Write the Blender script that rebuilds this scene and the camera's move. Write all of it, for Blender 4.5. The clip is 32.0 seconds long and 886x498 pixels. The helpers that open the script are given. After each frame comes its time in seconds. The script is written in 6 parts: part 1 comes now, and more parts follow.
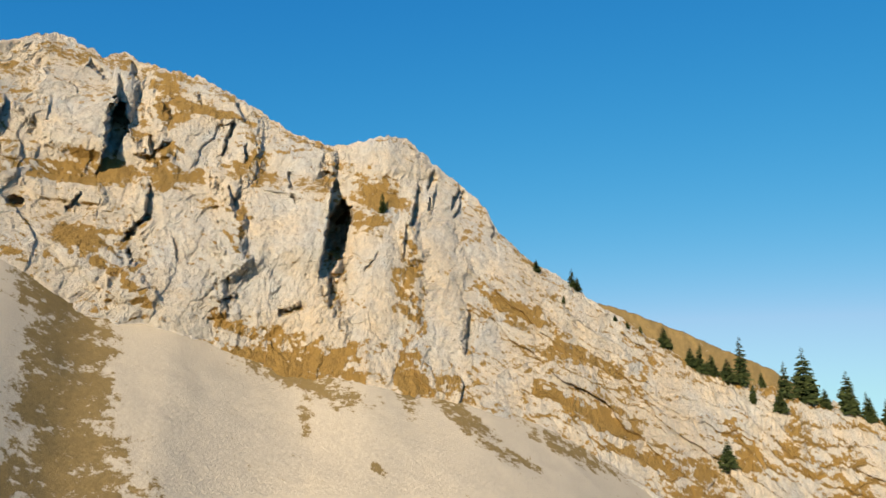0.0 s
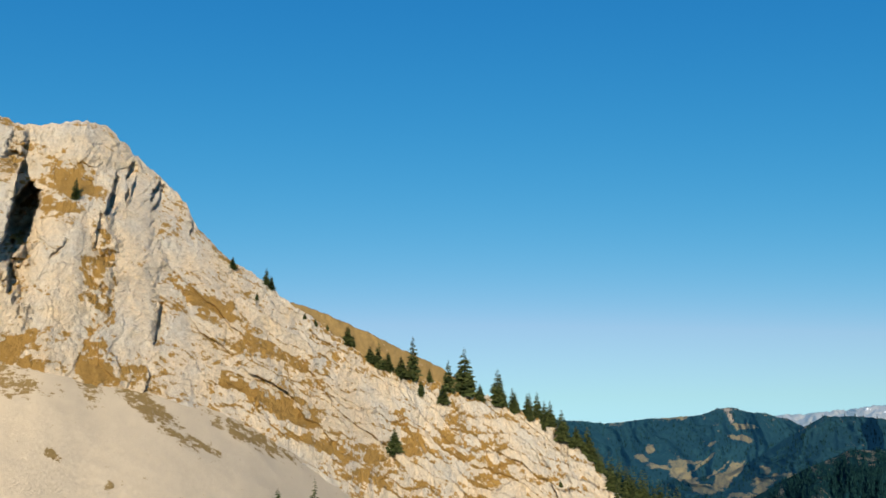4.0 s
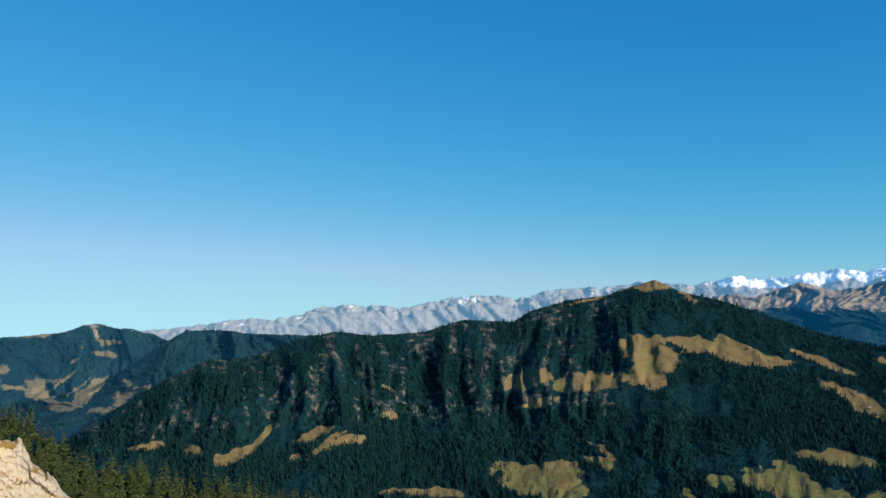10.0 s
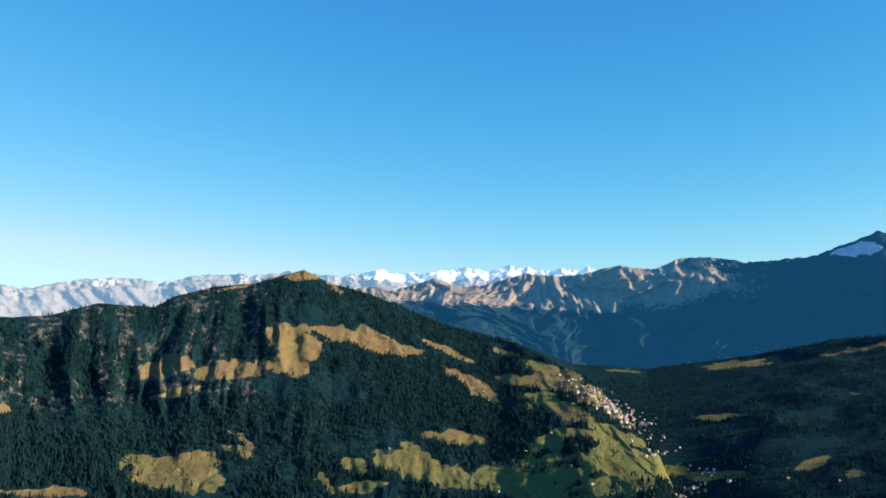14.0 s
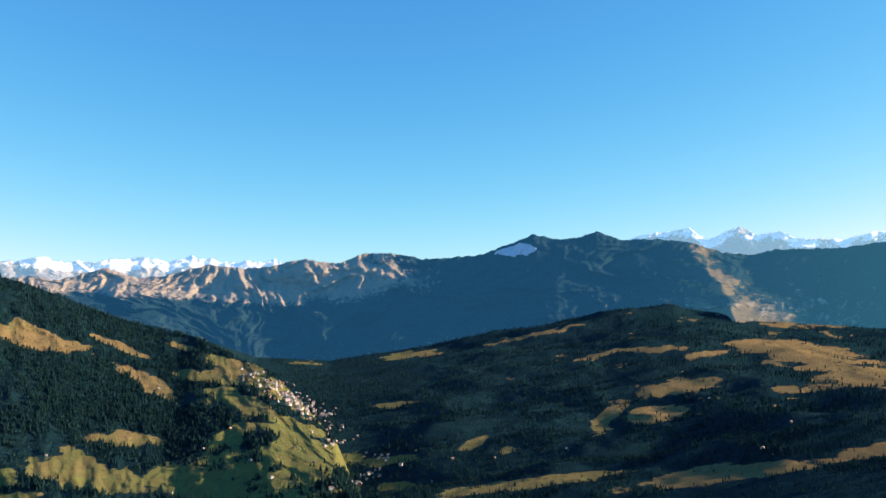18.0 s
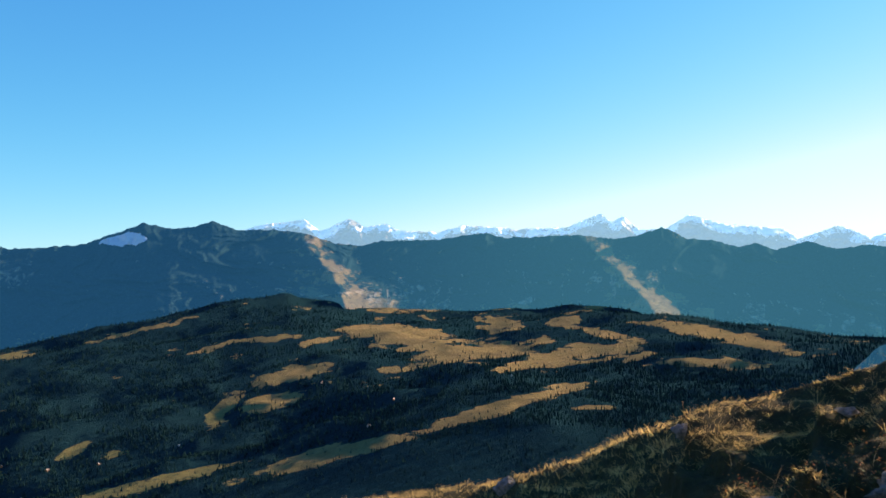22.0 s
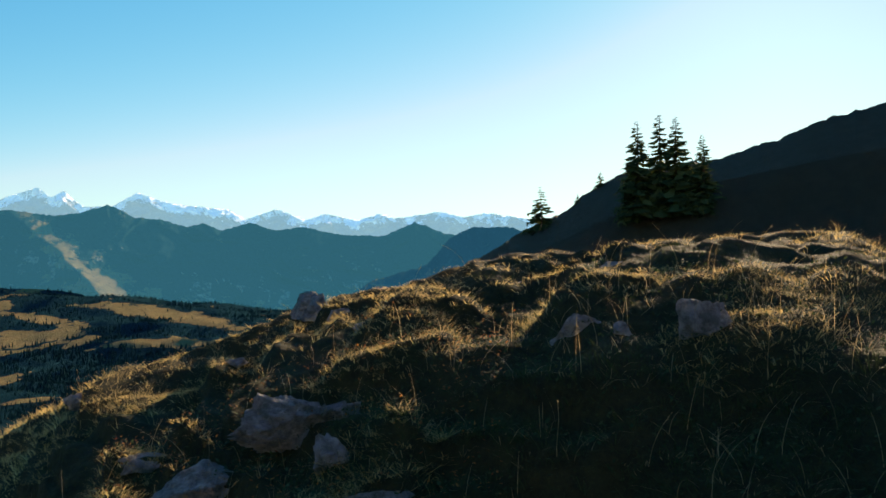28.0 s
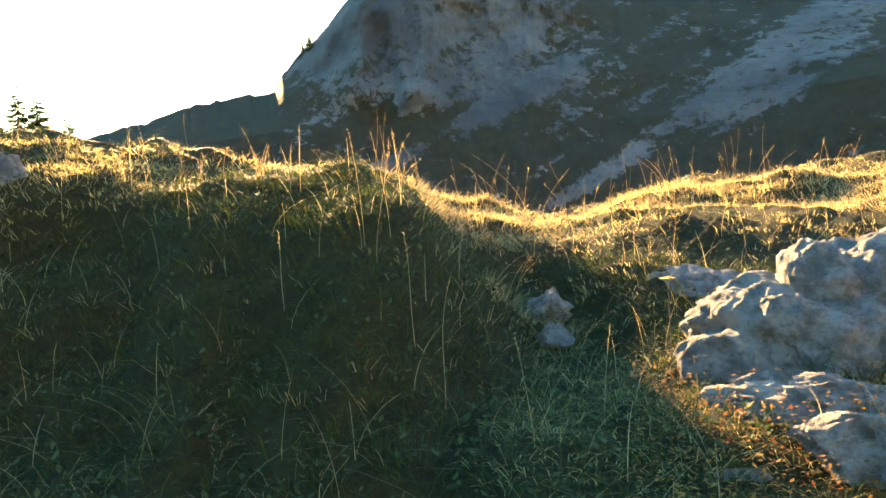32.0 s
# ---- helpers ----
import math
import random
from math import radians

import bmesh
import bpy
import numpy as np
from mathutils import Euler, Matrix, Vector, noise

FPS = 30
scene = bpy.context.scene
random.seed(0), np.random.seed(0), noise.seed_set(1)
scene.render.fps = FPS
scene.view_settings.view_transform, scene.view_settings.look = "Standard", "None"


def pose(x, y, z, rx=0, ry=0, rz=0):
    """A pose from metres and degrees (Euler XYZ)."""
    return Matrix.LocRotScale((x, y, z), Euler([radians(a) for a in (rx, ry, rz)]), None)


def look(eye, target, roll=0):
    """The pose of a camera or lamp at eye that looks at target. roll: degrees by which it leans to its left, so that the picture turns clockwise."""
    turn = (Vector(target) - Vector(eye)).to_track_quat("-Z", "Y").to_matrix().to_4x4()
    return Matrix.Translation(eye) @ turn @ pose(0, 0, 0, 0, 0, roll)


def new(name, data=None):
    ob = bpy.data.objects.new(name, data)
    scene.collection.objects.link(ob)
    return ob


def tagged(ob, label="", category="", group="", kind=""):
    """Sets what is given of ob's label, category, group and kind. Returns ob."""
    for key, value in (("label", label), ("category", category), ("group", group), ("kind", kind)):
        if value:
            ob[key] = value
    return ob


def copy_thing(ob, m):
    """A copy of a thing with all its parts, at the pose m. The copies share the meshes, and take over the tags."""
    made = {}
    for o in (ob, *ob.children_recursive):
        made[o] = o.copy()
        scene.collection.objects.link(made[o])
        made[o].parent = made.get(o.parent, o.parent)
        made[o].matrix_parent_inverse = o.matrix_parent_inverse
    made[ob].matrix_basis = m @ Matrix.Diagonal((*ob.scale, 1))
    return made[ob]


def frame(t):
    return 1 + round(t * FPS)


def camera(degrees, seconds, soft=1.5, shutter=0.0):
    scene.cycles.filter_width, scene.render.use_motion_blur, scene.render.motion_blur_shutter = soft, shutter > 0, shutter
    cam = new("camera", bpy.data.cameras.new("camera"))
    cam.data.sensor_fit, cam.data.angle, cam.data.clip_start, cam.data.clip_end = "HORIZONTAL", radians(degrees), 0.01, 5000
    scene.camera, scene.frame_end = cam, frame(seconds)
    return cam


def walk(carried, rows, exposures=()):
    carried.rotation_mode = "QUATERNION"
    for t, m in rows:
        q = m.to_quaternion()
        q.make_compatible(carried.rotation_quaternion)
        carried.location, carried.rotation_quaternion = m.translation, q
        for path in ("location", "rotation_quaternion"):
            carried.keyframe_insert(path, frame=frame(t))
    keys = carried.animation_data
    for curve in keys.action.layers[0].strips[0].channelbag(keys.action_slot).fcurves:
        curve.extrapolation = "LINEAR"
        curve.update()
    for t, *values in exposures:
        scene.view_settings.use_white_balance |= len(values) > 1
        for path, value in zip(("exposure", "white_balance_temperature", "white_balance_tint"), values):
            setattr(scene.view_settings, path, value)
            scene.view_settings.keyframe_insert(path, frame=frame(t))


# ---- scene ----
cam = camera(57.63, 32.0, soft=1.6)
# seconds, heading, pitch, lean (degrees, heading anticlockwise from +x), eye in metres
PATH = [
    (0.0, 0.14, 13.14, 0.50, 20.47, 0.05, 4.78),
    (0.5, -1.11, 13.03, 0.38, 19.34, -0.38, 4.48),
    (1.0, -2.94, 12.93, 0.14, 18.03, -0.92, 4.14),
    (1.5, -5.34, 12.94, 0.04, 15.34, -1.43, 3.54),
    (2.0, -8.35, 13.01, -0.08, 12.11, -1.78, 2.83),
    (2.5, -11.57, 13.12, -0.09, 8.79, -1.80, 2.09),
    (3.0, -14.75, 13.28, -0.12, 6.06, -1.60, 1.48),
    (3.5, -17.89, 13.37, -0.21, 3.80, -1.23, 0.95),
    (5.5, -30.52, 12.28, -1.32, 0.00, 0.00, 0.00),
    (6.0, -33.99, 11.68, -1.77, 0.00, 0.00, 0.00),
    (6.5, -37.69, 11.02, -2.17, 0.00, 0.00, 0.00),
    (7.0, -41.55, 10.33, -2.52, 0.00, 0.00, 0.00),
    (7.5, -45.43, 9.66, -2.72, 0.00, 0.00, 0.00),
    (8.0, -49.36, 8.94, -2.82, 0.00, 0.00, 0.00),
    (8.5, -53.26, 8.19, -2.86, 0.00, 0.00, 0.00),
    (9.0, -56.91, 7.47, -2.87, 0.00, 0.00, 0.00),
    (9.5, -60.35, 6.82, -2.84, 0.00, 0.00, 0.00),
    (10.0, -63.59, 6.29, -2.68, 0.00, 0.00, 0.00),
    (10.5, -66.85, 5.88, -2.45, 0.00, 0.00, 0.00),
    (11.0, -70.10, 5.61, -2.14, 0.00, 0.00, 0.00),
    (11.5, -73.31, 5.42, -1.79, 0.00, 0.00, 0.00),
    (12.0, -76.49, 5.28, -1.52, 0.00, 0.00, 0.00),
    (12.5, -79.65, 5.13, -1.32, 0.00, 0.00, 0.00),
    (13.0, -82.70, 4.95, -1.28, 0.00, 0.00, 0.00),
    (13.5, -85.50, 4.75, -1.32, 0.00, 0.00, 0.00),
    (15.5, -95.24, 4.21, -1.35, 0.00, 0.00, 0.00),
    (16.0, -97.93, 4.10, -1.29, 0.00, 0.00, 0.00),
    (16.5, -100.79, 3.97, -1.22, 0.00, 0.00, 0.00),
    (17.0, -103.82, 3.83, -1.20, 0.00, 0.00, 0.00),
    (17.5, -106.93, 3.71, -1.13, 0.00, 0.00, 0.00),
    (18.0, -110.09, 3.62, -1.06, 0.00, 0.00, 0.00),
    (18.5, -113.26, 3.50, -0.97, 0.00, 0.00, 0.00),
    (19.0, -116.45, 3.34, -0.98, 0.00, 0.00, 0.00),
    (19.5, -119.70, 3.19, -1.12, 0.00, 0.00, 0.00),
    (20.0, -123.06, 3.05, -1.37, 0.00, 0.00, 0.00),
    (20.5, -126.53, 2.86, -1.54, -0.04, 0.02, 0.01),
    (21.0, -129.98, 2.66, -1.75, -0.08, 0.02, 0.01),
    (21.5, -133.43, 2.44, -1.93, -0.12, 0.02, 0.00),
    (22.0, -136.89, 2.18, -2.11, -0.17, 0.01, -0.01),
    (22.5, -140.31, 1.91, -2.27, -0.23, 0.00, -0.02),
    (23.0, -143.83, 1.59, -2.35, -0.27, 0.00, -0.03),
    (23.5, -147.42, 1.30, -2.34, -0.31, 0.00, -0.05),
    (24.0, -151.09, 0.95, -2.26, -0.36, -0.01, -0.06),
    (24.5, -154.59, 0.72, -2.10, -0.41, 0.01, -0.07),
    (25.0, -157.80, 0.50, -2.12, -0.45, 0.04, -0.07),
    (25.5, -160.97, 0.37, -2.18, -0.47, 0.06, -0.08),
    (27.5, -171.87, -0.15, -2.10, -0.47, 0.15, -0.12),
    (28.0, -174.63, -0.66, -1.98, -0.48, 0.18, -0.16),
    (28.5, -177.40, -1.50, -1.75, -0.48, 0.22, -0.21),
    (29.0, -180.67, -2.50, -1.60, -0.45, 0.26, -0.26),
    (29.5, -184.89, -3.36, -1.47, -0.43, 0.29, -0.32),
    (30.0, -190.02, -4.08, -1.12, -0.41, 0.31, -0.38),
    (30.5, -195.98, -4.23, -1.05, -0.39, 0.33, -0.45),
    (31.0, -202.69, -3.95, -1.19, -0.38, 0.35, -0.52),
    (31.5, -210.01, -3.66, -1.73, -0.36, 0.37, -0.59),
    (32.0, -217.08, -3.32, -2.20, -0.36, 0.38, -0.64),
]


def heading(yaw, pitch):
    a, b = radians(yaw), radians(pitch)
    return Vector((math.cos(b) * math.cos(a), math.cos(b) * math.sin(a), math.sin(b)))


walk(cam, [(t, look(Vector((x, y, z)), Vector((x, y, z)) + heading(yaw, pitch), lean)) for t, yaw, pitch, lean, x, y, z in PATH],
     exposures=[(0, 0.5, 6600, 12), (3, 0.46, 6600, 12), (6, 0.34, 6400, 10), (8, 0.3, 6200, 11), (9, 0.36, 6200, 11), (11, 0.6, 6600, 14), (13, 0.92, 7000, 18), (17, 1.18, 7800, 25), (21, 1.28, 8100, 27),
                (24, 1.28, 8000, 26), (27, 1.02, 8600, 20), (30, 1.5, 8300, 16), (31, 2.4, 9600, 22), (32, 3.45, 16000, 22)])

# ---- light: a low sun in a blue sky ----
SUN_BEARING, SUN_HEIGHT = 197.5, 15.7
sun_way = heading(-SUN_BEARING, SUN_HEIGHT)
world = bpy.data.worlds.new("sky")
scene.world = world
world.use_nodes = True
wn = world.node_tree.nodes
sky = wn.new("ShaderNodeTexSky")
sky.sky_type = "NISHITA"
sky.sun_disc = False
sky.sun_elevation = radians(SUN_HEIGHT)
sky.sun_rotation = radians(90 + SUN_BEARING)
sky.altitude = 1900
sky.air_density, sky.dust_density, sky.ozone_density = 1.0, 0.4, 1.0
wn["Background"].inputs["Strength"].default_value = 0.1


def sky_math(op, a, b):
    m = wn.new("ShaderNodeMath")
    m.operation = op
    for k, v in enumerate((a, b)):
        if isinstance(v, (int, float)):
            m.inputs[k].default_value = v
        else:
            world.node_tree.links.new(v, m.inputs[k])
    return m.outputs[0]


# a deep, clear mountain blue: less red high up, the same pale horizon
split, join = wn.new("ShaderNodeSeparateColor"), wn.new("ShaderNodeCombineColor")
world.node_tree.links.new(sky.outputs[0], split.inputs[0])
green, blue = split.outputs[1], split.outputs[2]
share = sky_math("MINIMUM", sky_math("MAXIMUM", sky_math("ADD", sky_math("MULTIPLY", sky_math("POWER", green, 2.0), 0.0125), 0.042), 0.02), 0.56)
green = sky_math("MULTIPLY", sky_math("DIVIDE", green, sky_math("ADD", sky_math("MULTIPLY", green, 0.075), 1.0)), 1.0)
red = sky_math("MULTIPLY", green, share)
blue = sky_math("MAXIMUM", sky_math("MULTIPLY", sky_math("POWER", blue, 0.45), 2.38), sky_math("MULTIPLY", green, 1.12))
for k, c in enumerate((red, green, blue)):
    world.node_tree.links.new(c, join.inputs[k])
world.node_tree.links.new(join.outputs[0], wn["Background"].inputs["Color"])
lamp = bpy.data.lights.new("sun", "SUN")
lamp.energy, lamp.angle, lamp.color = 5.0, radians(0.55), (1.0, 0.87, 0.66)
sun = new("sun", lamp)
sun.matrix_world = look(sun_way * 60, (0, 0, 0))


# ---- materials ----
class Nodes:
    """Short hand for building a node material."""

    def __init__(self, name, rough=0.9, spec=0.2):
        self.mat = bpy.data.materials.new(name)
        self.mat.use_nodes = True
        self.tree = self.mat.node_tree
        self.bsdf = self.tree.nodes["Principled BSDF"]
        self.bsdf.inputs["Roughness"].default_value = rough
        self.bsdf.inputs["Specular IOR Level"].default_value = spec
        self.geo = self.add("ShaderNodeNewGeometry")

    def add(self, kind):
        return self.tree.nodes.new(kind)

    def link(self, a, b):
        self.tree.links.new(a, b)

    def scaled(self, sx, sy, sz, rot=(0, 0, 0)):
        m = self.add("ShaderNodeMapping")
        m.inputs["Scale"].default_value = (sx, sy, sz)
        m.inputs["Rotation"].default_value = rot
        self.link(self.geo.outputs["Position"], m.inputs["Vector"])
        return m.outputs[0]

    def noise(self, size, detail=6, rough=0.6, vector=None, twist=0.0):
        n = self.add("ShaderNodeTexNoise")
        n.inputs["Scale"].default_value = 1.0 / size
        n.inputs["Detail"].default_value = detail
        n.inputs["Roughness"].default_value = rough
        n.inputs["Distortion"].default_value = twist
        self.link(vector or self.geo.outputs["Position"], n.inputs["Vector"])
        return n.outputs[0]

    def cells(self, size, vector=None):
        n = self.add("ShaderNodeTexVoronoi")
        n.inputs["Scale"].default_value = 1.0 / size
        self.link(vector or self.geo.outputs["Position"], n.inputs["Vector"])
        return n.outputs["Distance"]

    def ramp(self, value, stops):
        r = self.add("ShaderNodeValToRGB")
        e = r.color_ramp.elements
        while len(e) < len(stops):
            e.new(0.5)
        for k, (p, c) in enumerate(stops):
            e[k].position = p
            e[k].color = (*c, 1) if isinstance(c, tuple) else (c, c, c, 1)
        self.link(value, r.inputs[0])
        return r.outputs[0]

    def mix(self, fac, a, b):
        m = self.add("ShaderNodeMix")
        m.data_type = "RGBA"
        for k, v in ((0, fac), (6, a), (7, b)):
            if isinstance(v, (int, float)):
                m.inputs[k].default_value = v
            elif isinstance(v, tuple):
                m.inputs[k].default_value = (*v, 1)
            else:
                self.link(v, m.inputs[k])
        return m.outputs[2]

    def attr(self, name):
        a = self.add("ShaderNodeAttribute")
        a.attribute_name = name
        return a.outputs["Fac"]

    def math(self, op, a, b):
        m = self.add("ShaderNodeMath")
        m.operation = op
        for k, v in enumerate((a, b)):
            if isinstance(v, (int, float)):
                m.inputs[k].default_value = v
            else:
                self.link(v, m.inputs[k])
        return m.outputs[0]

    def rough_edge(self, name, size, amount):
        """A land cover value with a ragged border."""
        jag = self.math("MULTIPLY", self.math("SUBTRACT", self.noise(size, 9, 0.75), 0.5), amount)
        return self.math("ADD", self.attr(name), jag)

    def random(self, island=False):
        if island:
            return self.geo.outputs["Random Per Island"]
        return self.add("ShaderNodeObjectInfo").outputs["Random"]

    def colour(self, c):
        self.link(c, self.bsdf.inputs["Base Color"])

    def bump(self, height, depth, strength=1.0):
        b = self.add("ShaderNodeBump")
        b.inputs["Distance"].default_value = depth
        b.inputs["Strength"].default_value = strength
        self.link(height, b.inputs["Height"])
        self.link(b.outputs[0], self.bsdf.inputs["Normal"])

    def thin(self, share, tint):
        """Lets light through from behind, as leaves and blades do."""
        t = self.add("ShaderNodeBsdfTranslucent")
        m = self.add("ShaderNodeMixShader")
        m.inputs[0].default_value = share
        if isinstance(tint, tuple):
            t.inputs[0].default_value = (*tint, 1)
        else:
            self.link(tint, t.inputs[0])
        self.link(self.bsdf.outputs[0], m.inputs[1])
        self.link(t.outputs[0], m.inputs[2])
        self.link(m.outputs[0], self.tree.nodes["Material Output"].inputs[0])


def times(c, k):
    return tuple(min(1.0, v * k) for v in c)


def limestone(name, pale, grey, turf, ochre=(0.46, 0.37, 0.25), border=(0.46, 0.56)):
    n = Nodes(name, 0.92)
    streak = n.noise(1, 6, 0.6, n.scaled(0.25, 0.25, 0.03))
    rock = n.mix(n.ramp(n.noise(22, 6, 0.65), [(0.42, 0.0), (0.62, 1.0)]), pale, grey)
    rock = n.mix(n.ramp(streak, [(0.5, 0.0), (0.72, 0.5)]), rock, times(grey, 0.8))
    rock = n.mix(n.ramp(n.noise(1.6, 8, 0.7), [(0.35, 0.45), (0.6, 0.0)]), rock, times(pale, 0.55))
    rock = n.mix(n.ramp(n.noise(5, 5, 0.6), [(0.6, 0.0), (0.75, 0.5)]), rock, ochre)
    rock = n.mix(n.ramp(n.noise(0.7, 8, 0.8), [(0.3, 0.55), (0.5, 0.0)]), rock, times(grey, 0.5))
    grass = n.mix(n.noise(2.2, 6, 0.7), times(turf, 0.65), times(turf, 1.3))
    n.colour(n.mix(n.ramp(n.rough_edge("turf", 2.2, 2.2), [(border[0], 0.0), (border[1], 1.0)]), rock, grass))
    n.bump(n.noise(1.4, 12, 0.8, None, 0.3), 1.6, 1.0)
    return n.mat


M_CLIFF = limestone("cliff limestone", (0.78, 0.64, 0.455), (0.635, 0.60, 0.53), (0.36, 0.215, 0.058))
# the cliff's stone and turf in darker colours, with shade painted in
M_SHADE_ROCK = limestone("shade-darkened limestone", (0.23, 0.225, 0.21), (0.10, 0.10, 0.10), (0.070, 0.058, 0.034), (0.18, 0.172, 0.155), (0.44, 0.58))


def land(name, forest, gold, green, rock, size=1.0, glow=None):
    """Ground of the far slopes: woodland floor, dry and green pasture, bare rock, by the land cover of the mesh."""
    n = Nodes(name, 0.95, 0.0)
    wood = n.mix(n.noise(25 * size, 6, 0.7), times(forest, 0.6), times(forest, 1.5))
    wood = n.mix(n.ramp(n.noise(6 * size, 6, 0.7), [(0.52, 0.0), (0.66, 0.6)]), wood, times(forest, 2.0))
    dry = n.mix(n.ramp(n.noise(55 * size, 6, 0.6), [(0.42, 0.0), (0.66, 0.6)]), gold, (0.18, 0.165, 0.07))
    past = n.mix(n.attr("green"), dry, green)
    past = n.mix(n.ramp(n.noise(18 * size, 8, 0.75), [(0.35, 0.75), (0.7, 0.0)]), past, times(gold, 0.55))
    past = n.mix(n.ramp(n.noise(11 * size, 8, 0.8), [(0.56, 0.0), (0.63, 0.7)]), past, times(forest, 1.6))
    col = n.mix(n.ramp(n.rough_edge("meadow", 16 * size, 1.3), [(0.44, 0.0), (0.55, 1.0)]), wood, past)
    stone = n.mix(n.noise(14 * size, 9, 0.75), times(rock, 0.6), times(rock, 1.3))
    n.colour(n.mix(n.ramp(n.rough_edge("rock", 22 * size, 1.0), [(0.45, 0.0), (0.62, 1.0)]), col, stone))
    n.bump(n.noise(10 * size, 9, 0.75), 7 * size, 0.9)
    # distance haze painted as a blue glow on the far slopes
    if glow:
        n.link(n.mix(n.attr("haze_glow"), glow[0], glow[1]), n.bsdf.inputs["Emission Color"])
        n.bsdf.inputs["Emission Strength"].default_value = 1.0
    return n.mat


# woodland floor near-black blue-green: distance haze tinted into the base colour
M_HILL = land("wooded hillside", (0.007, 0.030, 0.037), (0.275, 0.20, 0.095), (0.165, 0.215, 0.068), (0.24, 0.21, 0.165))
# in these two the last pair of colours is haze, added as emission
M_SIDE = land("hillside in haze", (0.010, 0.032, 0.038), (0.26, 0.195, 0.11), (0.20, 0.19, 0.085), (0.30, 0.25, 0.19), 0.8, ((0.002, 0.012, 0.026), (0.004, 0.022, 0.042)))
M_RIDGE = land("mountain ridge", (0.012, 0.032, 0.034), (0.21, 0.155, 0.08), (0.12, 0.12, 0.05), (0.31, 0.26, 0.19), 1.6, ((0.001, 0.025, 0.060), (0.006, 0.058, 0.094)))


def scree_stone():
    n = Nodes("scree", 0.95, 0.1)
    base = n.mix(n.noise(9, 7, 0.65), (0.49, 0.405, 0.285), (0.54, 0.45, 0.325))
    base = n.mix(n.ramp(n.noise(2.5, 9, 0.75, n.scaled(0.3, 1, 0.6)), [(0.5, 0.0), (0.7, 0.22)]), base, (0.40, 0.34, 0.26))
    base = n.mix(n.ramp(n.cells(1.1), [(0.0, 0.28), (0.3, 0.0)]), base, (0.34, 0.29, 0.22))
    grass = n.mix(n.noise(1.6, 7, 0.75), (0.13, 0.09, 0.035), (0.33, 0.22, 0.085))
    n.colour(n.mix(n.ramp(n.rough_edge("turf", 3.4, 3.2), [(0.46, 0.0), (0.58, 1.0)]), base, grass))
    n.bump(n.noise(0.7, 9, 0.75), 0.28, 0.9)
    return n.mat


M_SCREE = scree_stone()


def snow_peaks():
    n = Nodes("snow and far rock", 0.85, 0.1)
    rock = n.mix(n.noise(45, 9, 0.75), (0.10, 0.10, 0.10), (0.36, 0.32, 0.275))
    n.colour(n.mix(n.ramp(n.rough_edge("snow", 60, 1.4), [(0.46, 0.0), (0.56, 1.0)]), rock, (0.85, 0.86, 0.88)))
    n.bump(n.noise(70, 10, 0.7), 34, 0.9)
    # blue haze before the peaks, painted as emission
    n.link(n.mix(n.attr("haze_glow"), (0.05, 0.13, 0.21), (0.085, 0.20, 0.29)), n.bsdf.inputs["Emission Color"])
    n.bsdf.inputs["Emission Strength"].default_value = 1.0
    return n.mat


M_ALPS = snow_peaks()


def old_snow():
    n = Nodes("old snow", 0.8, 0.2)
    n.colour(n.mix(n.noise(12, 6, 0.6), (0.45, 0.52, 0.58), (0.72, 0.76, 0.80)))
    return n.mat


M_SNOW = old_snow()


def near_turf():
    n = Nodes("matted turf", 0.95, 0.1)
    a = n.mix(n.noise(0.35, 8, 0.75), (0.02, 0.03, 0.012), (0.10, 0.08, 0.03))
    a = n.mix(n.ramp(n.noise(0.07, 8, 0.8), [(0.4, 0.8), (0.65, 0.0)]), a, (0.028, 0.024, 0.014))
    n.colour(a)
    n.bump(n.noise(0.05, 8, 0.75), 0.06, 1.0)
    return n.mat


M_TURF = near_turf()


def foliage(name, dark, light, share=0.25, gloss=0.15):
    n = Nodes(name, 0.8, gloss)
    c = n.mix(n.random(True), dark, light)
    n.colour(c)
    n.thin(share, c)
    return n.mat


M_NEEDLE = foliage("spruce needles", (0.024, 0.040, 0.014), (0.105, 0.125, 0.040))
# needles pushed to teal, the blue of distant haze mixed in
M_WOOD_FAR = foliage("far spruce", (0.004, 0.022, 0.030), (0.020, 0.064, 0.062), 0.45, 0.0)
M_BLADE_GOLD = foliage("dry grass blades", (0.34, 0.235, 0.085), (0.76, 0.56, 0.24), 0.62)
# green kept extra dark, carrying the shade of the bank
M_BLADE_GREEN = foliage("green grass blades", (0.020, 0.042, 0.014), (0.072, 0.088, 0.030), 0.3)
M_STRAW = foliage("bleached straw", (0.30, 0.21, 0.10), (0.58, 0.43, 0.22), 0.5)
M_RUST = foliage("rust red herb leaves", (0.22, 0.06, 0.02), (0.45, 0.20, 0.05), 0.4)


def bark():
    n = Nodes("bark", 0.95, 0.1)
    n.colour(n.mix(n.noise(0.15, 6, 0.7), (0.05, 0.04, 0.03), (0.14, 0.11, 0.09)))
    return n.mat


M_BARK = bark()


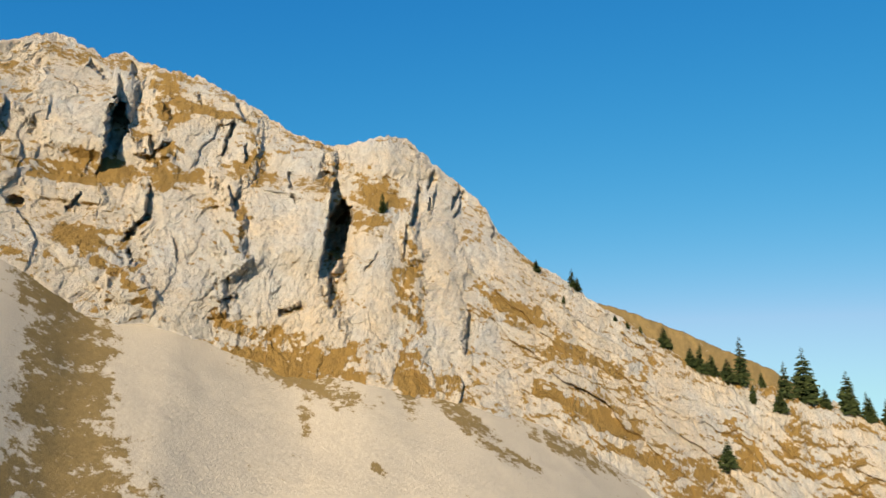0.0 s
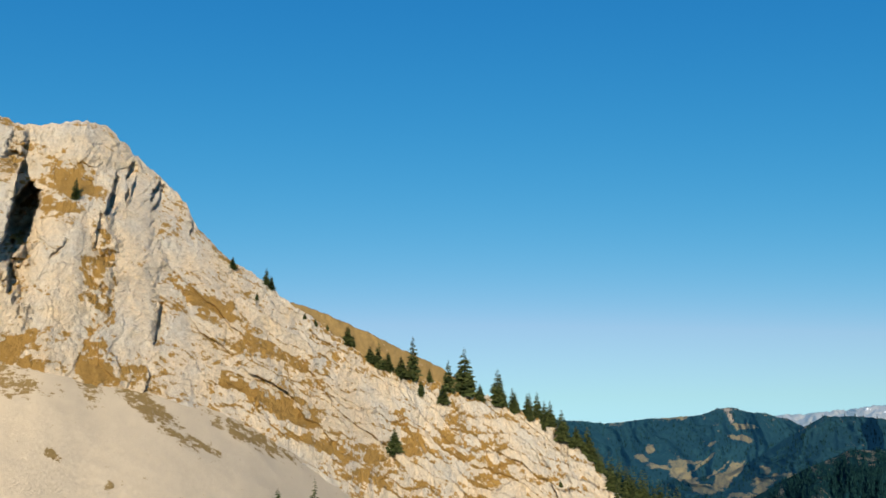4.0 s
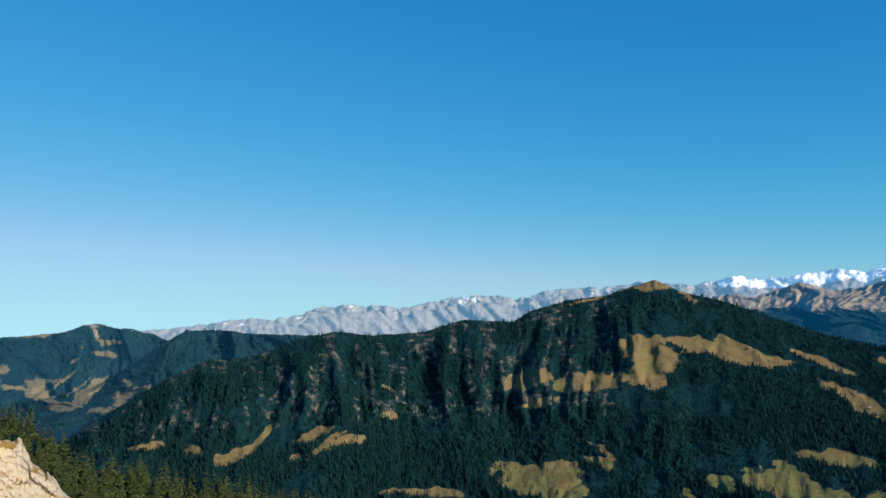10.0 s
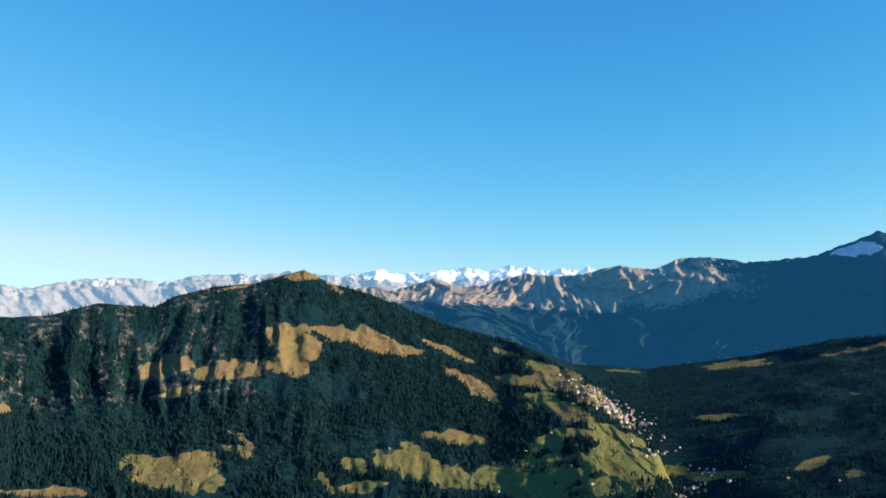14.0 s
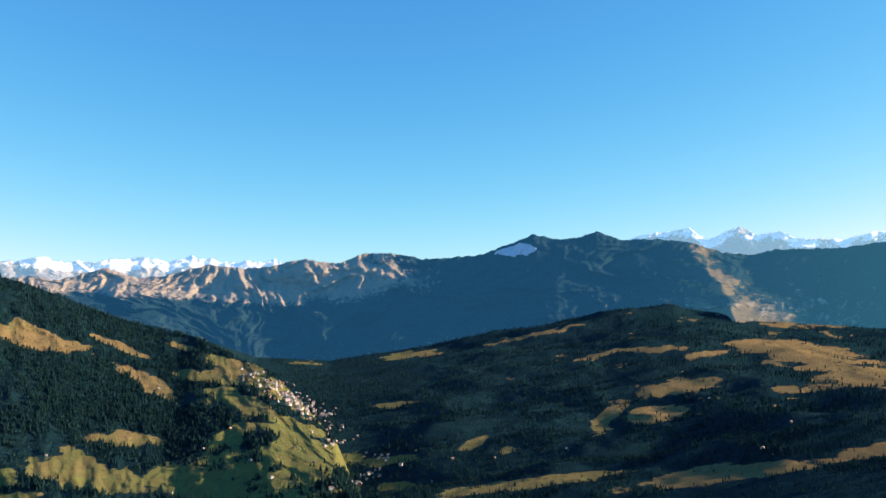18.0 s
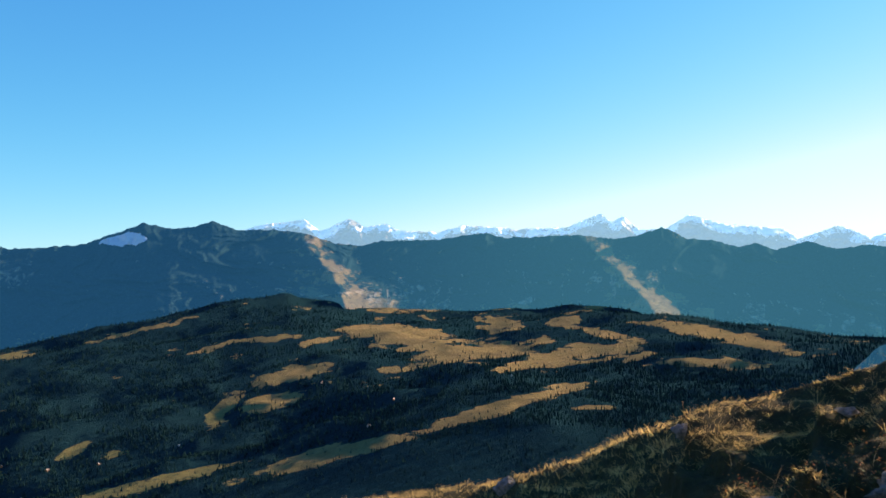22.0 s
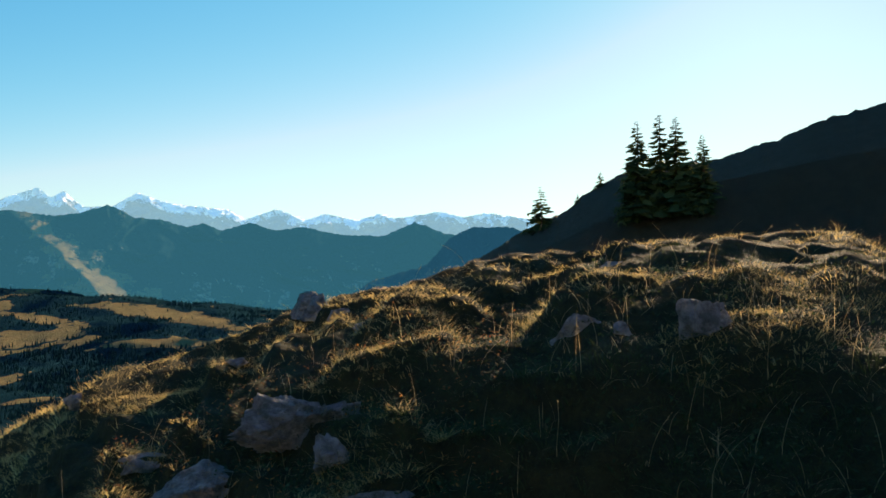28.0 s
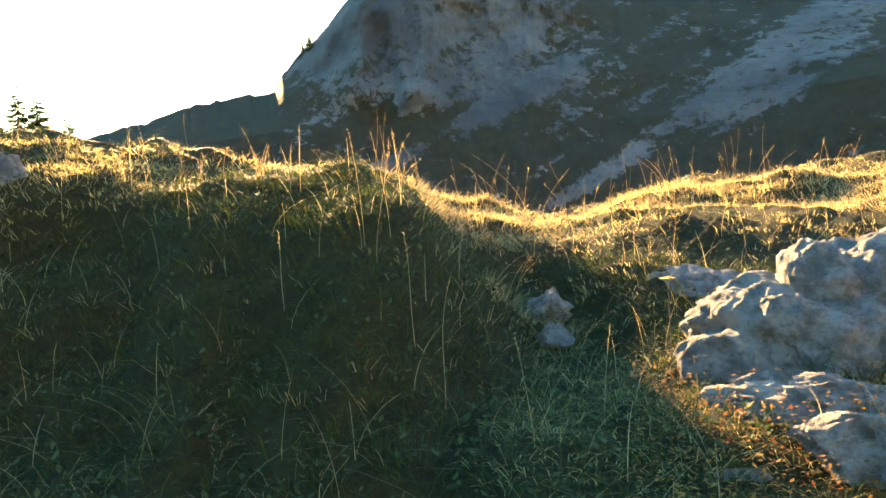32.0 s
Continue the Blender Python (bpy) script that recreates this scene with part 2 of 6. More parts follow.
def boulder_stone():
    n = Nodes("lichened limestone boulder", 0.9, 0.2)
    base = n.mix(n.noise(0.3, 8, 0.7), (0.22, 0.215, 0.205), (0.47, 0.455, 0.43))
    base = n.mix(n.ramp(n.noise(0.06, 8, 0.75), [(0.42, 0.7), (0.58, 0.0)]), base, (0.09, 0.085, 0.075))
    base = n.mix(n.ramp(n.noise(0.12, 6, 0.7, None, 0.6), [(0.62, 0.0), (0.7, 0.7)]), base, (0.64, 0.62, 0.57))
    n.colour(base)
    rough = n.math("ADD", n.noise(0.05, 10, 0.75), n.math("MULTIPLY", n.ramp(n.cells(0.045), [(0.0, 0.0), (0.45, 1.0)]), 0.35))
    n.bump(rough, 0.10, 1.0)
    return n.mat


M_BOULDER = boulder_stone()


def plain(name, a, b, size=1.5, rough=0.85):
    n = Nodes(name, rough)
    n.colour(n.mix(n.math("MULTIPLY", n.math("ADD", n.noise(size, 5, 0.65), n.random()), 0.5), a, b))
    return n.mat


M_WALL = plain("house render", (0.30, 0.29, 0.27), (0.68, 0.67, 0.64))
M_TIMBER = plain("weathered timber", (0.10, 0.06, 0.035), (0.22, 0.14, 0.08))
M_ROOF = plain("house roof", (0.13, 0.095, 0.08), (0.42, 0.36, 0.33))
M_PANE = plain("window glass", (0.02, 0.025, 0.03), (0.05, 0.06, 0.07), 0.5, 0.15)


# ---- tools for land forms ----
# A bearing is in degrees clockwise from +x, a height angle in degrees above the level of the eye at the lookout.
def lattice(ix, iy, iz):
    h = (ix * 374761393 + iy * 668265263 + iz * 2147483647) & 0x7FFFFFFF
    h = ((h ^ (h >> 13)) * 1274126177) & 0x7FFFFFFF
    return ((h ^ (h >> 16)) & 0xFFFFF) / 524287.5 - 1.0


def value_noise(x, y, z=0.0):
    x, y, z = np.broadcast_arrays(np.asarray(x, float), np.asarray(y, float), np.asarray(z, float))
    fx, fy, fz = np.floor(x), np.floor(y), np.floor(z)
    ix, iy, iz = fx.astype(np.int64), fy.astype(np.int64), fz.astype(np.int64)
    u, v, w = x - fx, y - fy, z - fz
    u, v, w = u * u * (3 - 2 * u), v * v * (3 - 2 * v), w * w * (3 - 2 * w)
    out = 0.0
    for a in (0, 1):
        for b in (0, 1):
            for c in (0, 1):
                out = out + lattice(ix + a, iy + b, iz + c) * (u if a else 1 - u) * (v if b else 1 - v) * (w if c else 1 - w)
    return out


def fbm(x, y, z=0.0, octaves=5, gain=0.5):
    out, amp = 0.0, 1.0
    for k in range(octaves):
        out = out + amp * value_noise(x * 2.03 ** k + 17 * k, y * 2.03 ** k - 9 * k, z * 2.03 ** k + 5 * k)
        amp *= gain
    return out


def ridged(x, y, z=0.0, octaves=5, gain=0.5):
    out, amp = 0.0, 1.0
    for k in range(octaves):
        out = out + amp * (1 - 2 * np.abs(value_noise(x * 2.03 ** k + 31 * k, y * 2.03 ** k + 11 * k, z * 2.03 ** k)))
        amp *= gain
    return out


def blocks(x, y, seed):
    """Irregular blocks with tilted faces: distance from the block's border, the block's own value, and the tilt at the place."""
    fx, fy = np.floor(x).astype(np.int64), np.floor(y).astype(np.int64)
    f1, f2, own, tilt = np.full(x.shape, 9.0), np.full(x.shape, 9.0), np.zeros(x.shape), np.zeros(x.shape)
    for a in (-1, 0, 1):
        for b in (-1, 0, 1):
            ix, iy = fx + a, fy + b
            dx, dy = x - ix - 0.5 - 0.45 * lattice(ix, iy, seed), y - iy - 0.5 - 0.45 * lattice(ix, iy, seed + 7)
            d = np.hypot(dx, dy)
            near = d < f1
            f2 = np.where(near, f1, np.minimum(f2, d))
            own = np.where(near, lattice(ix, iy, seed + 13), own)
            tilt = np.where(near, dx * lattice(ix, iy, seed + 23) + dy * lattice(ix, iy, seed + 29), tilt)
            f1 = np.where(near, d, f1)
    return f2 - f1, own, tilt


def along(pairs, s):
    """The value at bearing s of a line given as (bearing, value) pairs in one flat tuple."""
    return np.interp(s, pairs[0::2], pairs[1::2])


def softly(pairs, s, width):
    """The same line with its corners rounded."""
    return np.mean([along(pairs, s + width * k / 4) for k in range(-4, 5)], axis=0)


def smooth(e0, e1, x):
    t = np.clip((x - e0) / (e1 - e0), 0, 1)
    return t * t * (3 - 2 * t)


def place(s, r, z):
    a = np.radians(s)
    return np.stack(np.broadcast_arrays(r * np.cos(a), -r * np.sin(a), z), -1)


def mesh_from(name, verts, faces, material, flat=False):
    """A mesh from arrays of vertices and of faces that all have the same number of corners."""
    me = bpy.data.meshes.new(name)
    nf, k = faces.shape
    me.vertices.add(len(verts))
    me.vertices.foreach_set("co", np.ascontiguousarray(verts, dtype=np.float32).ravel())
    me.loops.add(nf * k)
    me.loops.foreach_set("vertex_index", np.ascontiguousarray(faces, dtype=np.int32).ravel())
    me.polygons.add(nf)
    me.polygons.foreach_set("loop_start", np.arange(0, nf * k, k, dtype=np.int32))
    me.polygons.foreach_set("use_smooth", np.full(nf, not flat))
    me.update(calc_edges=True)
    me.materials.append(material)
    return me


def sheet(name, p, material, covers=None, label="", category="", kind="structure", flat=False):
    """A land surface from a grid of points, seen from its upper side, with its land cover values."""
    n, m = p.shape[:2]
    i = np.arange(n * m).reshape(n, m)
    faces = np.stack([i[:-1, :-1], i[:-1, 1:], i[1:, 1:], i[1:, :-1]], -1).reshape(-1, 4)
    me = mesh_from(name, p.reshape(-1, 3), faces, material, flat)
    for key, v in (covers or {}).items():
        me.attributes.new(key, "FLOAT", "POINT").data.foreach_set("value", np.ascontiguousarray(np.broadcast_to(v, (n, m)), dtype=np.float32).ravel())
    return tagged(new(name, me), label, category, kind=kind)


def profile(s, rows, lines):
    """Distances and heights of a slope: lines are (distance, height angle) at each bearing, joined from near to far."""
    rr, zz = [], []
    for k in range(len(lines) - 1):
        (r0, e0), (r1, e1) = lines[k], lines[k + 1]
        t = np.linspace(0, 1, rows[k], endpoint=k == len(lines) - 2)[:, None]
        z0, z1 = r0 * np.tan(np.radians(e0)), r1 * np.tan(np.radians(e1))
        rr.append(r0 + (r1 - r0) * t + 0 * s), zz.append(z0 + (z1 - z0) * t + 0 * s)
    return np.concatenate(rr), np.concatenate(zz)


def patches(s, el, spots):
    """A land cover value made of soft ellipses: bearing, height angle, half width, half height, slant."""
    out = np.zeros(np.broadcast(s, el).shape)
    for cs, ce, w, h, slant in spots:
        d = ((s - cs) / w) ** 2 + ((el - ce - slant * (s - cs)) / h) ** 2
        out = np.maximum(out, 1.0 - 0.5 * d)
    return np.clip(out, 0, 1)


# ---- far snow mountains ----
ALPS_A = (40, 0.9, 43.5, 1.3, 46, 1.5, 48.5, 1.9, 51.7, 1.7, 55.1, 2.5, 58.5, 2.5, 60.1, 2.1, 63.7, 2.7, 66.9, 2.8, 68.4, 2.4, 71.5, 3.0, 74.5, 2.9,
          76.9, 3.1, 80.9, 2.7, 83.3, 3.1, 85.3, 2.8, 88.9, 3.2, 91.3, 2.8, 92.9, 3.2, 95.2, 2.8, 98.2, 2.9, 101, 2.3, 112, 2.3, 120, 3.0)
ALPS_B = (123.9, 4.2, 127.2, 4.6, 128.2, 3.7, 130.3, 4.6, 131.5, 3.9, 132.9, 4.1, 133.8, 3.6, 136.5, 3.4, 138.5, 3.8, 142.1, 3.4, 145.8, 3.4, 148, 4.2,
          148.8, 3.6, 149.6, 4.0, 150.7, 2.9, 152.5, 3.0, 153.9, 3.8, 156.4, 3.0, 159.8, 2.6, 160.9, 1.9, 163.1, 2.5, 165, 1.7, 166.4, 2.1, 168.5, 1.6,
          170.2, 2.0, 171.3, 1.6, 174.6, 2.0, 176.2, 1.5, 177.8, 1.8, 181, 1.2, 190, 0.8)


def far_mountains():
    s = np.linspace(38, 190, 1400)
    calm = 1 - 0.6 * smooth(110, 124, s)
    crest = along(ALPS_A + ALPS_B, s) + calm * (0.13 * ridged(s * 0.9, 3.3) + 0.07 * ridged(s * 3.1, 7.7, octaves=3)) - 0.06
    v = np.linspace(0, 1, 80)[:, None]
    el = -2.0 + (crest + 2.0) * v
    bend = 2.2 * fbm(s * 0.3, v * 1.2, 6.0, 5)
    gully = np.maximum(ridged(s * 0.62 + el * 0.55 + 0.5 * bend, el * 0.22, 2.0, 6, 0.6), ridged(s * 0.52 - el * 0.66 + 0.5 * bend, el * 0.22, 7.0, 6, 0.6))
    r = 4250 + 420 * v - 62 * gully * (1 - 0.5 * v) - 30 * fbm(s * 0.9, el * 1.4, 9.0, 5, 0.6)
    z = r * np.tan(np.radians(el))
    back = place(s, r[-1] + 90, z[-1] - 160)[None]
    deep = crest - el
    snow = smooth(1.4, 0.1, deep) * (0.22 + 0.10 * smooth(60, 66, s) + 0.36 * smooth(80, 87, s) * smooth(103, 96, s) + 0.20 * smooth(120, 126, s)) + 0.10 * gully - 0.03 + 0.10 * fbm(s * 0.8, el * 2, 3.0, 4)
    p = np.concatenate([place(s, r, z), back])
    # emissive haze rises with the bearing, brighter near the sun
    sheet("backdrop_mountains", p, M_ALPS, {"snow": np.concatenate([snow, snow[-1:]]), "haze_glow": smooth(105, 150, s) + 0 * p[..., 0]}, "distant snow-capped alpine peaks in blue haze", "mountains", "structure")
    # lower ranges at the feet of the peaks, their blue haze a painted glow
    s = np.linspace(42, 80, 400)
    line = along(ALPS_A, s) - 0.62 + 0.22 * ridged(s * 0.55, 1.7, octaves=4) + 0.05 * fbm(s * 4, 2.0, octaves=3)
    v = np.linspace(0, 1, 40)[:, None]
    el = -1.5 + (line + 1.5) * v
    r = 3850 + 250 * v - 45 * ridged(s * 0.5 + 0.4 * el, el * 0.3, 3.0, 5)
    p = place(s, r, r * np.tan(np.radians(el)))
    p = np.concatenate([p, place(s, r[-1] + 60, p[-1, :, 2] - 60)[None]])
    bare = 0 * p[..., 0]
    sheet("backdrop_foothills", p, M_ALPS, {"snow": bare, "haze_glow": bare}, "blue-hazed lower mountain range below the snow peaks", "mountains", "structure")


far_mountains()

# ---- long shaded mountain ridge across the valley ----
RIDGE_A = (72, 1.0, 82.9, 2.0, 84.5, 1.7, 87.3, 2.5, 89.3, 1.8, 91.2, 2.0, 94, 2.7, 95.9, 2.4, 97.8, 2.5, 100.2, 3.0, 102.9, 2.7, 104.4, 3.4, 106.9, 3.3,
           108.7, 2.9, 112.7, 3.1, 114.7, 3.8, 116.5, 4.5, 118.3, 4.1, 119.9, 4.2, 120.9, 4.6, 122.7, 3.9, 125.1, 3.9, 127.4, 3.5, 129.3, 2.8)
RIDGE_B = (130.9, 2.6, 132.7, 2.9, 136.4, 2.8, 140, 3.2, 141.2, 2.8, 146.5, 2.75, 148.5, 2.4, 150.5, 2.5, 152.1, 3.1, 153.7, 2.2, 155.4, 2.0, 157.1, 1.4,
           158.1, 1.6, 159.4, 1.1, 161.2, 1.6, 163, 1.0, 164.8, 1.2, 167.2, 0.6, 170.5, 0.35, 172.7, 1.3, 174.9, 0.4, 178, 0.0, 186, -0.4)
RIDGE_FOOT = (72, 0.0, 86, -1.0, 91, -2.0, 97, -4.2, 102, -4.6, 109, -3.6, 117, -2.6, 123, -1.6, 126, -1.4, 131, -2.2, 136, -2.8, 145, -3.0, 152, -3.4,
              160, -4.8, 168, -5.2, 186, -5.2)
# spurs that run out towards the valley: bearing at the crest, drift down the slope, reach, width
SPURS = ((127.0, 3.2, 310, 1.15), (146.2, 6.0, 310, 1.4), (105.5, 1.5, 170, 1.4), (101.0, 1.5, 170, 1.2), (95.5, 1.5, 150, 1.3), (89.0, 1.0, 160, 1.5),
         (117.5, -2.0, 70, 2.2), (153.5, 4.0, 150, 1.6), (159.0, 3.0, 150, 1.2), (165.0, 3.0, 140, 1.2), (172.5, 1.0, 150, 1.5))


def long_ridge():
    s = np.linspace(72, 186, 1500)
    crest = along(RIDGE_A + RIDGE_B, s) + 0.05 * ridged(s * 1.3, 1.1) + 0.025 * fbm(s * 6, 4.0, octaves=3)
    foot = along(RIDGE_FOOT, s)
    v = np.linspace(0, 1, 100)[:, None]
    broad = softly(RIDGE_A + RIDGE_B, s, 4.0)
    el = foot + (broad - foot) * v + (crest - broad) * v ** 5
    r = along((72, 3500, 84, 3450, 118, 2850, 150, 2800, 186, 2860), s) + 600 * v
    for s0, drift, reach, w in SPURS:
        d = s - s0 - drift * (1 - v) - 0.5 * fbm(v * 3.0, s0, octaves=4) - 0.25 * fbm(s * 0.8, v * 6, s0, 4)
        shape = np.exp(-np.sqrt(d * d + 0.04) / w) if reach > 300 else 0.7 * np.exp(-0.5 * (d / w) ** 2)
        r = r - 0.92 * reach * shape * (0.25 + 0.75 * (1 - v)) * smooth(1.04, 0.9, v)
    bend = fbm(s * 0.12, v * 1.5, 2.0, 4)
    gully = ridged(s * 0.30 + 1.3 * bend, v * 1.6 + bend, 9.0, 7, 0.58)
    r = r - (26 + 17 * smooth(112, 104, s)) * gully * smooth(0.0, 0.2, v) - 12 * ridged(s * 1.9 + 1.8 * v + 3 * bend, v * 2.6, 4.0, 5, 0.6) * smooth(112, 106, s) * smooth(0.3, 0.6, v) - 4 * fbm(s * 2.2, v * 14.0, 4.0, 5, 0.6)
    z = r * np.tan(np.radians(el))
    # sunlit strips of the two front spurs, painted in as gold pasture and rock
    lit = np.zeros_like(r)
    for s0, drift, reach, w in SPURS[:2]:
        lit = np.maximum(lit, np.exp(-np.abs(s - s0 - 0.5 - drift * (1 - v) - 0.8 * fbm(v * 5, s0, octaves=5) - 0.3 * fbm(s * 2, v * 12, s0, 3)) / (1.1 + 1.6 * (1 - v) ** 1.5)))
    meadow = np.clip(0.10 + 0.62 * lit * (1 - 0.35 * smooth(0.8, 1.0, v)) + (0.10 + 0.16 * smooth(118, 126, s)) * fbm(s * 1.2, v * 7, octaves=5) + 0.3 * smooth(0.35, 0.0, v), 0, 1)
    rock = np.clip(0.06 + 0.16 * gully + 0.2 * smooth(0.2, 1.2, ridged(s * 2.2 + 2 * bend, v * 2.0, 6.0, 6, 0.65)) * smooth(112, 122, s) * smooth(0.05, 0.2, v) * smooth(0.75, 0.4, v) + 0.6 * smooth(112, 104, s) * smooth(0.45, 0.75, v) + 0.12 * lit * smooth(0.5, 0.8, v), 0, 1)
    p = np.concatenate([place(s, r, z), place(s, r[-1] + 120, z[-1] - 120)[None]])
    grow = lambda a: np.concatenate([a, a[-1:]])
    # the painted haze strengthens towards the sun
    sheet("backdrop_ridge", p, M_RIDGE, {"meadow": grow(meadow), "rock": grow(np.maximum(rock, 0)), "green": 0.15 + 0 * p[..., 0], "haze_glow": smooth(118, 150, s) + 0 * p[..., 0]},
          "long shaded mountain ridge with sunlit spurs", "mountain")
    # old snow in the hollow under the summit
    k = (s > 113.2) & (s < 117.2)
    rows = slice(72, 97)
    q = place(s[k], r[rows][:, k] - 7, z[rows][:, k] + 1)
    hollow = 1.3 - 0.6 * ((v[rows] - 0.915 + 0.03 * (s[k] - 115.2)) / 0.05) ** 2 - 0.6 * ((s[k] - 115.2) / 1.2) ** 2 + 0.25 * fbm(s[k] * 2.0, v[rows] * 22, 3.0, 4)
    n, m = hollow.shape
    idx = np.arange(n * m).reshape(n, m)
    keep = hollow[:-1, :-1] > 0.55
    faces = np.stack([idx[:-1, :-1], idx[:-1, 1:], idx[1:, 1:], idx[1:, :-1]], -1)[keep]
    me = mesh_from("old_snow", q.reshape(-1, 3), faces, M_SNOW)
    tagged(new("snow_field", me), "patch of old snow in a hollow below the ridge summit", "snow", kind="structure")


long_ridge()

# ---- hills beyond the side valley ----
# pastures in the bowl under the rounded hill
SIDE_MEADOWS = ((36.6, -1.87, 0.64, 0.56, 0), (37.4, -2.76, 0.88, 0.4, -0.5), (38.3, -3.27, 0.88, 0.32, 0), (39.5, -2.69, 0.88, 0.48, 0.7), (40.2, -1.91, 0.64, 0.36, 0.4), (40.4, -3.6, 0.88, 0.16, 0), (38.3, -1.53, 0.96, 0.12, 0.75),
                (39.0, -2.13, 0.88, 0.12, 0.75), (41.0, 0.73, 0.8, 0.2, -0.1), (40.8, -0.06, 0.8, 0.2, -0.2), (34.3, -1.25, 0.48, 0.24, -0.2), (34.9, -0.67, 0.2, 0.32, 0), (35.5, -1.87, 0.8, 0.16, -0.2), (41.6, -2.82, 0.56, 0.36, 0),
                (42.0, -2.02, 0.4, 0.32, 0), (41.7, -3.32, 0.48, 0.32, 0), (36.6, 1.35, 0.8, 0.12, 0), (39.0, -0.34, 0.32, 0.16, 0.5), (37.4, -1.55, 0.64, 0.16, 0), (43.6, -2.5, 1.3, 0.3, -0.1))


def side_hills():
    s = np.linspace(26, 60, 480)
    out = []
    for name, line, r0, seed, haze, label in (
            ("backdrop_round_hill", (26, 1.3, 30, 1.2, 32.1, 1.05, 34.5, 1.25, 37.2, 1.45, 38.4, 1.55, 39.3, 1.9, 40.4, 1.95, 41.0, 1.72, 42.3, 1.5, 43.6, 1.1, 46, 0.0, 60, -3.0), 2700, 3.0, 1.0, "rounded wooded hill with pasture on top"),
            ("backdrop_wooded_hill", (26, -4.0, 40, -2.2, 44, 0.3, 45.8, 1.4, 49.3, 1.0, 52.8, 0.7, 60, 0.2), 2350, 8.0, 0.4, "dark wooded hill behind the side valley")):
        crest = along(line, s) + 0.06 * fbm(s * 0.8, seed) + 0.03 * fbm(s * 5, seed, octaves=3)
        v = np.linspace(0, 1, 110)[:, None]
        el = -5.5 + (crest + 5.5) * v
        r = r0 - 500 * (1 - v) - 60 * ridged(s * 0.30 + 0.9 * v + 0.3 * fbm(s * 0.4, v * 2, seed, 3), v * 1.2, seed, 6, 0.55)
        z = r * np.tan(np.radians(el))
        fields = patches(s + 0.12 * fbm(s * 2.5, el * 2.5, seed, 4), el + 0.10 * fbm(s * 2.5, el * 2.5, seed + 5, 4), SIDE_MEADOWS)
        meadow = np.clip(0.16 + 0.20 * fbm(s * 1.3, el * 2.2, seed, 5) + 0.16 * smooth(0.93, 1.0, v) + 0.62 * fields, 0, 1)
        rock = 0.12 + 0.12 * fbm(s * 2.0, el * 3, seed + 2, 4) + 0.45 * patches(s, el, ((40.1, 1.8, 0.9, 0.22, 0.0), (40.1, 1.4, 0.25, 0.6, -1.2)))
        p = np.concatenate([place(s, r, z), place(s, r[-1] + 100, z[-1] - 60)[None]])
        grow = lambda a: np.concatenate([a, a[-1:]])
        # each hill's share of blue haze goes in as emission
        sheet(name, p, M_SIDE, {"meadow": grow(meadow), "rock": grow(rock), "green": 0.6 + 0 * p[..., 0], "haze_glow": haze + 0 * p[..., 0]}, label, "hill", "structure")
        out.append((p[:-1], meadow, s, el))
    return out


SIDE_HILLS = side_hills()

# ---- big wooded hill with a bare top ----
HILL_CREST = (36, -7.0, 39.7, -4.5, 42.7, -2.8, 44.6, -1.8, 46.9, -0.8, 50, -0.7, 53.2, 0.3, 55.6, 0.8, 58.4, 0.4, 62, 0.5, 64.8, 1.2, 68.3, 0.9, 69.5, 1.6,
              72.2, 2.2, 74.8, 2.4, 76.6, 2.9, 78.2, 3.3, 80, 2.3, 82.5, 1.6, 86, 0.1, 89.2, -1.2, 93.1, -2.2, 96, -3.8, 97.9, -4.6, 100.3, -7.2, 102.3, -9.4, 103.4, -12)
HILL_MEADOWS = ((77.6, -1.75, 1.9, 1.19, -0.23), (77.0, -3.28, 1.53, 0.81, -0.09), (82.6, -1.86, 3.88, 0.54, -0.28), (82.8, -1.27, 1.19, 0.33, -0.46), (69.9, -2.87, 0.78, 0.65, 0.25), (73.2, -3.52, 2.32, 0.7, 0.05), (70.0, -4.93, 0.83, 0.22, 0.28),
                (89.8, -4.96, 1.7, 0.49, -0.61), (88.5, -8.64, 2.14, 0.49, -0.14), (86.2, -9.98, 1.27, 0.7, -0.65), (86.1, -10.64, 3.44, 0.81, -0.29), (81.9, -11.65, 1.48, 0.38, 0.08), (70.8, -9.54, 1.58, 0.81, 0.11),
                (73.8, -8.92, 1.06, 0.33, -0.31), (78.3, 2.86, 1.92, 0.38, 0.03), (74.4, 2.39, 2.16, 0.14, 0.19), (80.3, 2.01, 0.62, 0.22, -0.85), (88.4, -2.75, 1.82, 0.27, -0.46), (91.8, -2.72, 1.06, 0.24, -0.28))
HILL_MEADOWS_LOW = ((95.5, -4.34, 1.86, 0.6, -0.42), (94.4, -4.97, 2.4, 0.33, -0.16), (96.0, -6.66, 1.63, 0.49, -0.43), (95.3, -8.84, 1.21, 0.49, 0.4), (92.7, -11.78, 2.63, 0.76, -0.23), (96.3, -11.41, 0.67, 0.38, 0.35),
                    (79.5, -11.33, 0.48, 0.43, -1.33), (81.4, -10.22, 0.98, 0.43, -0.26), (69.6, -10.04, 3.19, 1.08, -0.22), (61.3, -10.44, 2.76, 0.33, -0.08), (57.2, -6.68, 0.41, 0.27, -0.09), (69.0, -3.09, 1.79, 0.76, 0.21),
                    (70.0, -4.54, 1.49, 0.16, 0.08), (73.8, -8.08, 1.02, 0.27, -0.79), (59.3, -5.22, 0.65, 0.22, -0.07), (59.4, -3.33, 0.55, 0.22, -0.49), (99.4, -8.29, 1.72, 0.33, -0.39), (99.2, -9.06, 1.58, 0.38, -0.42))
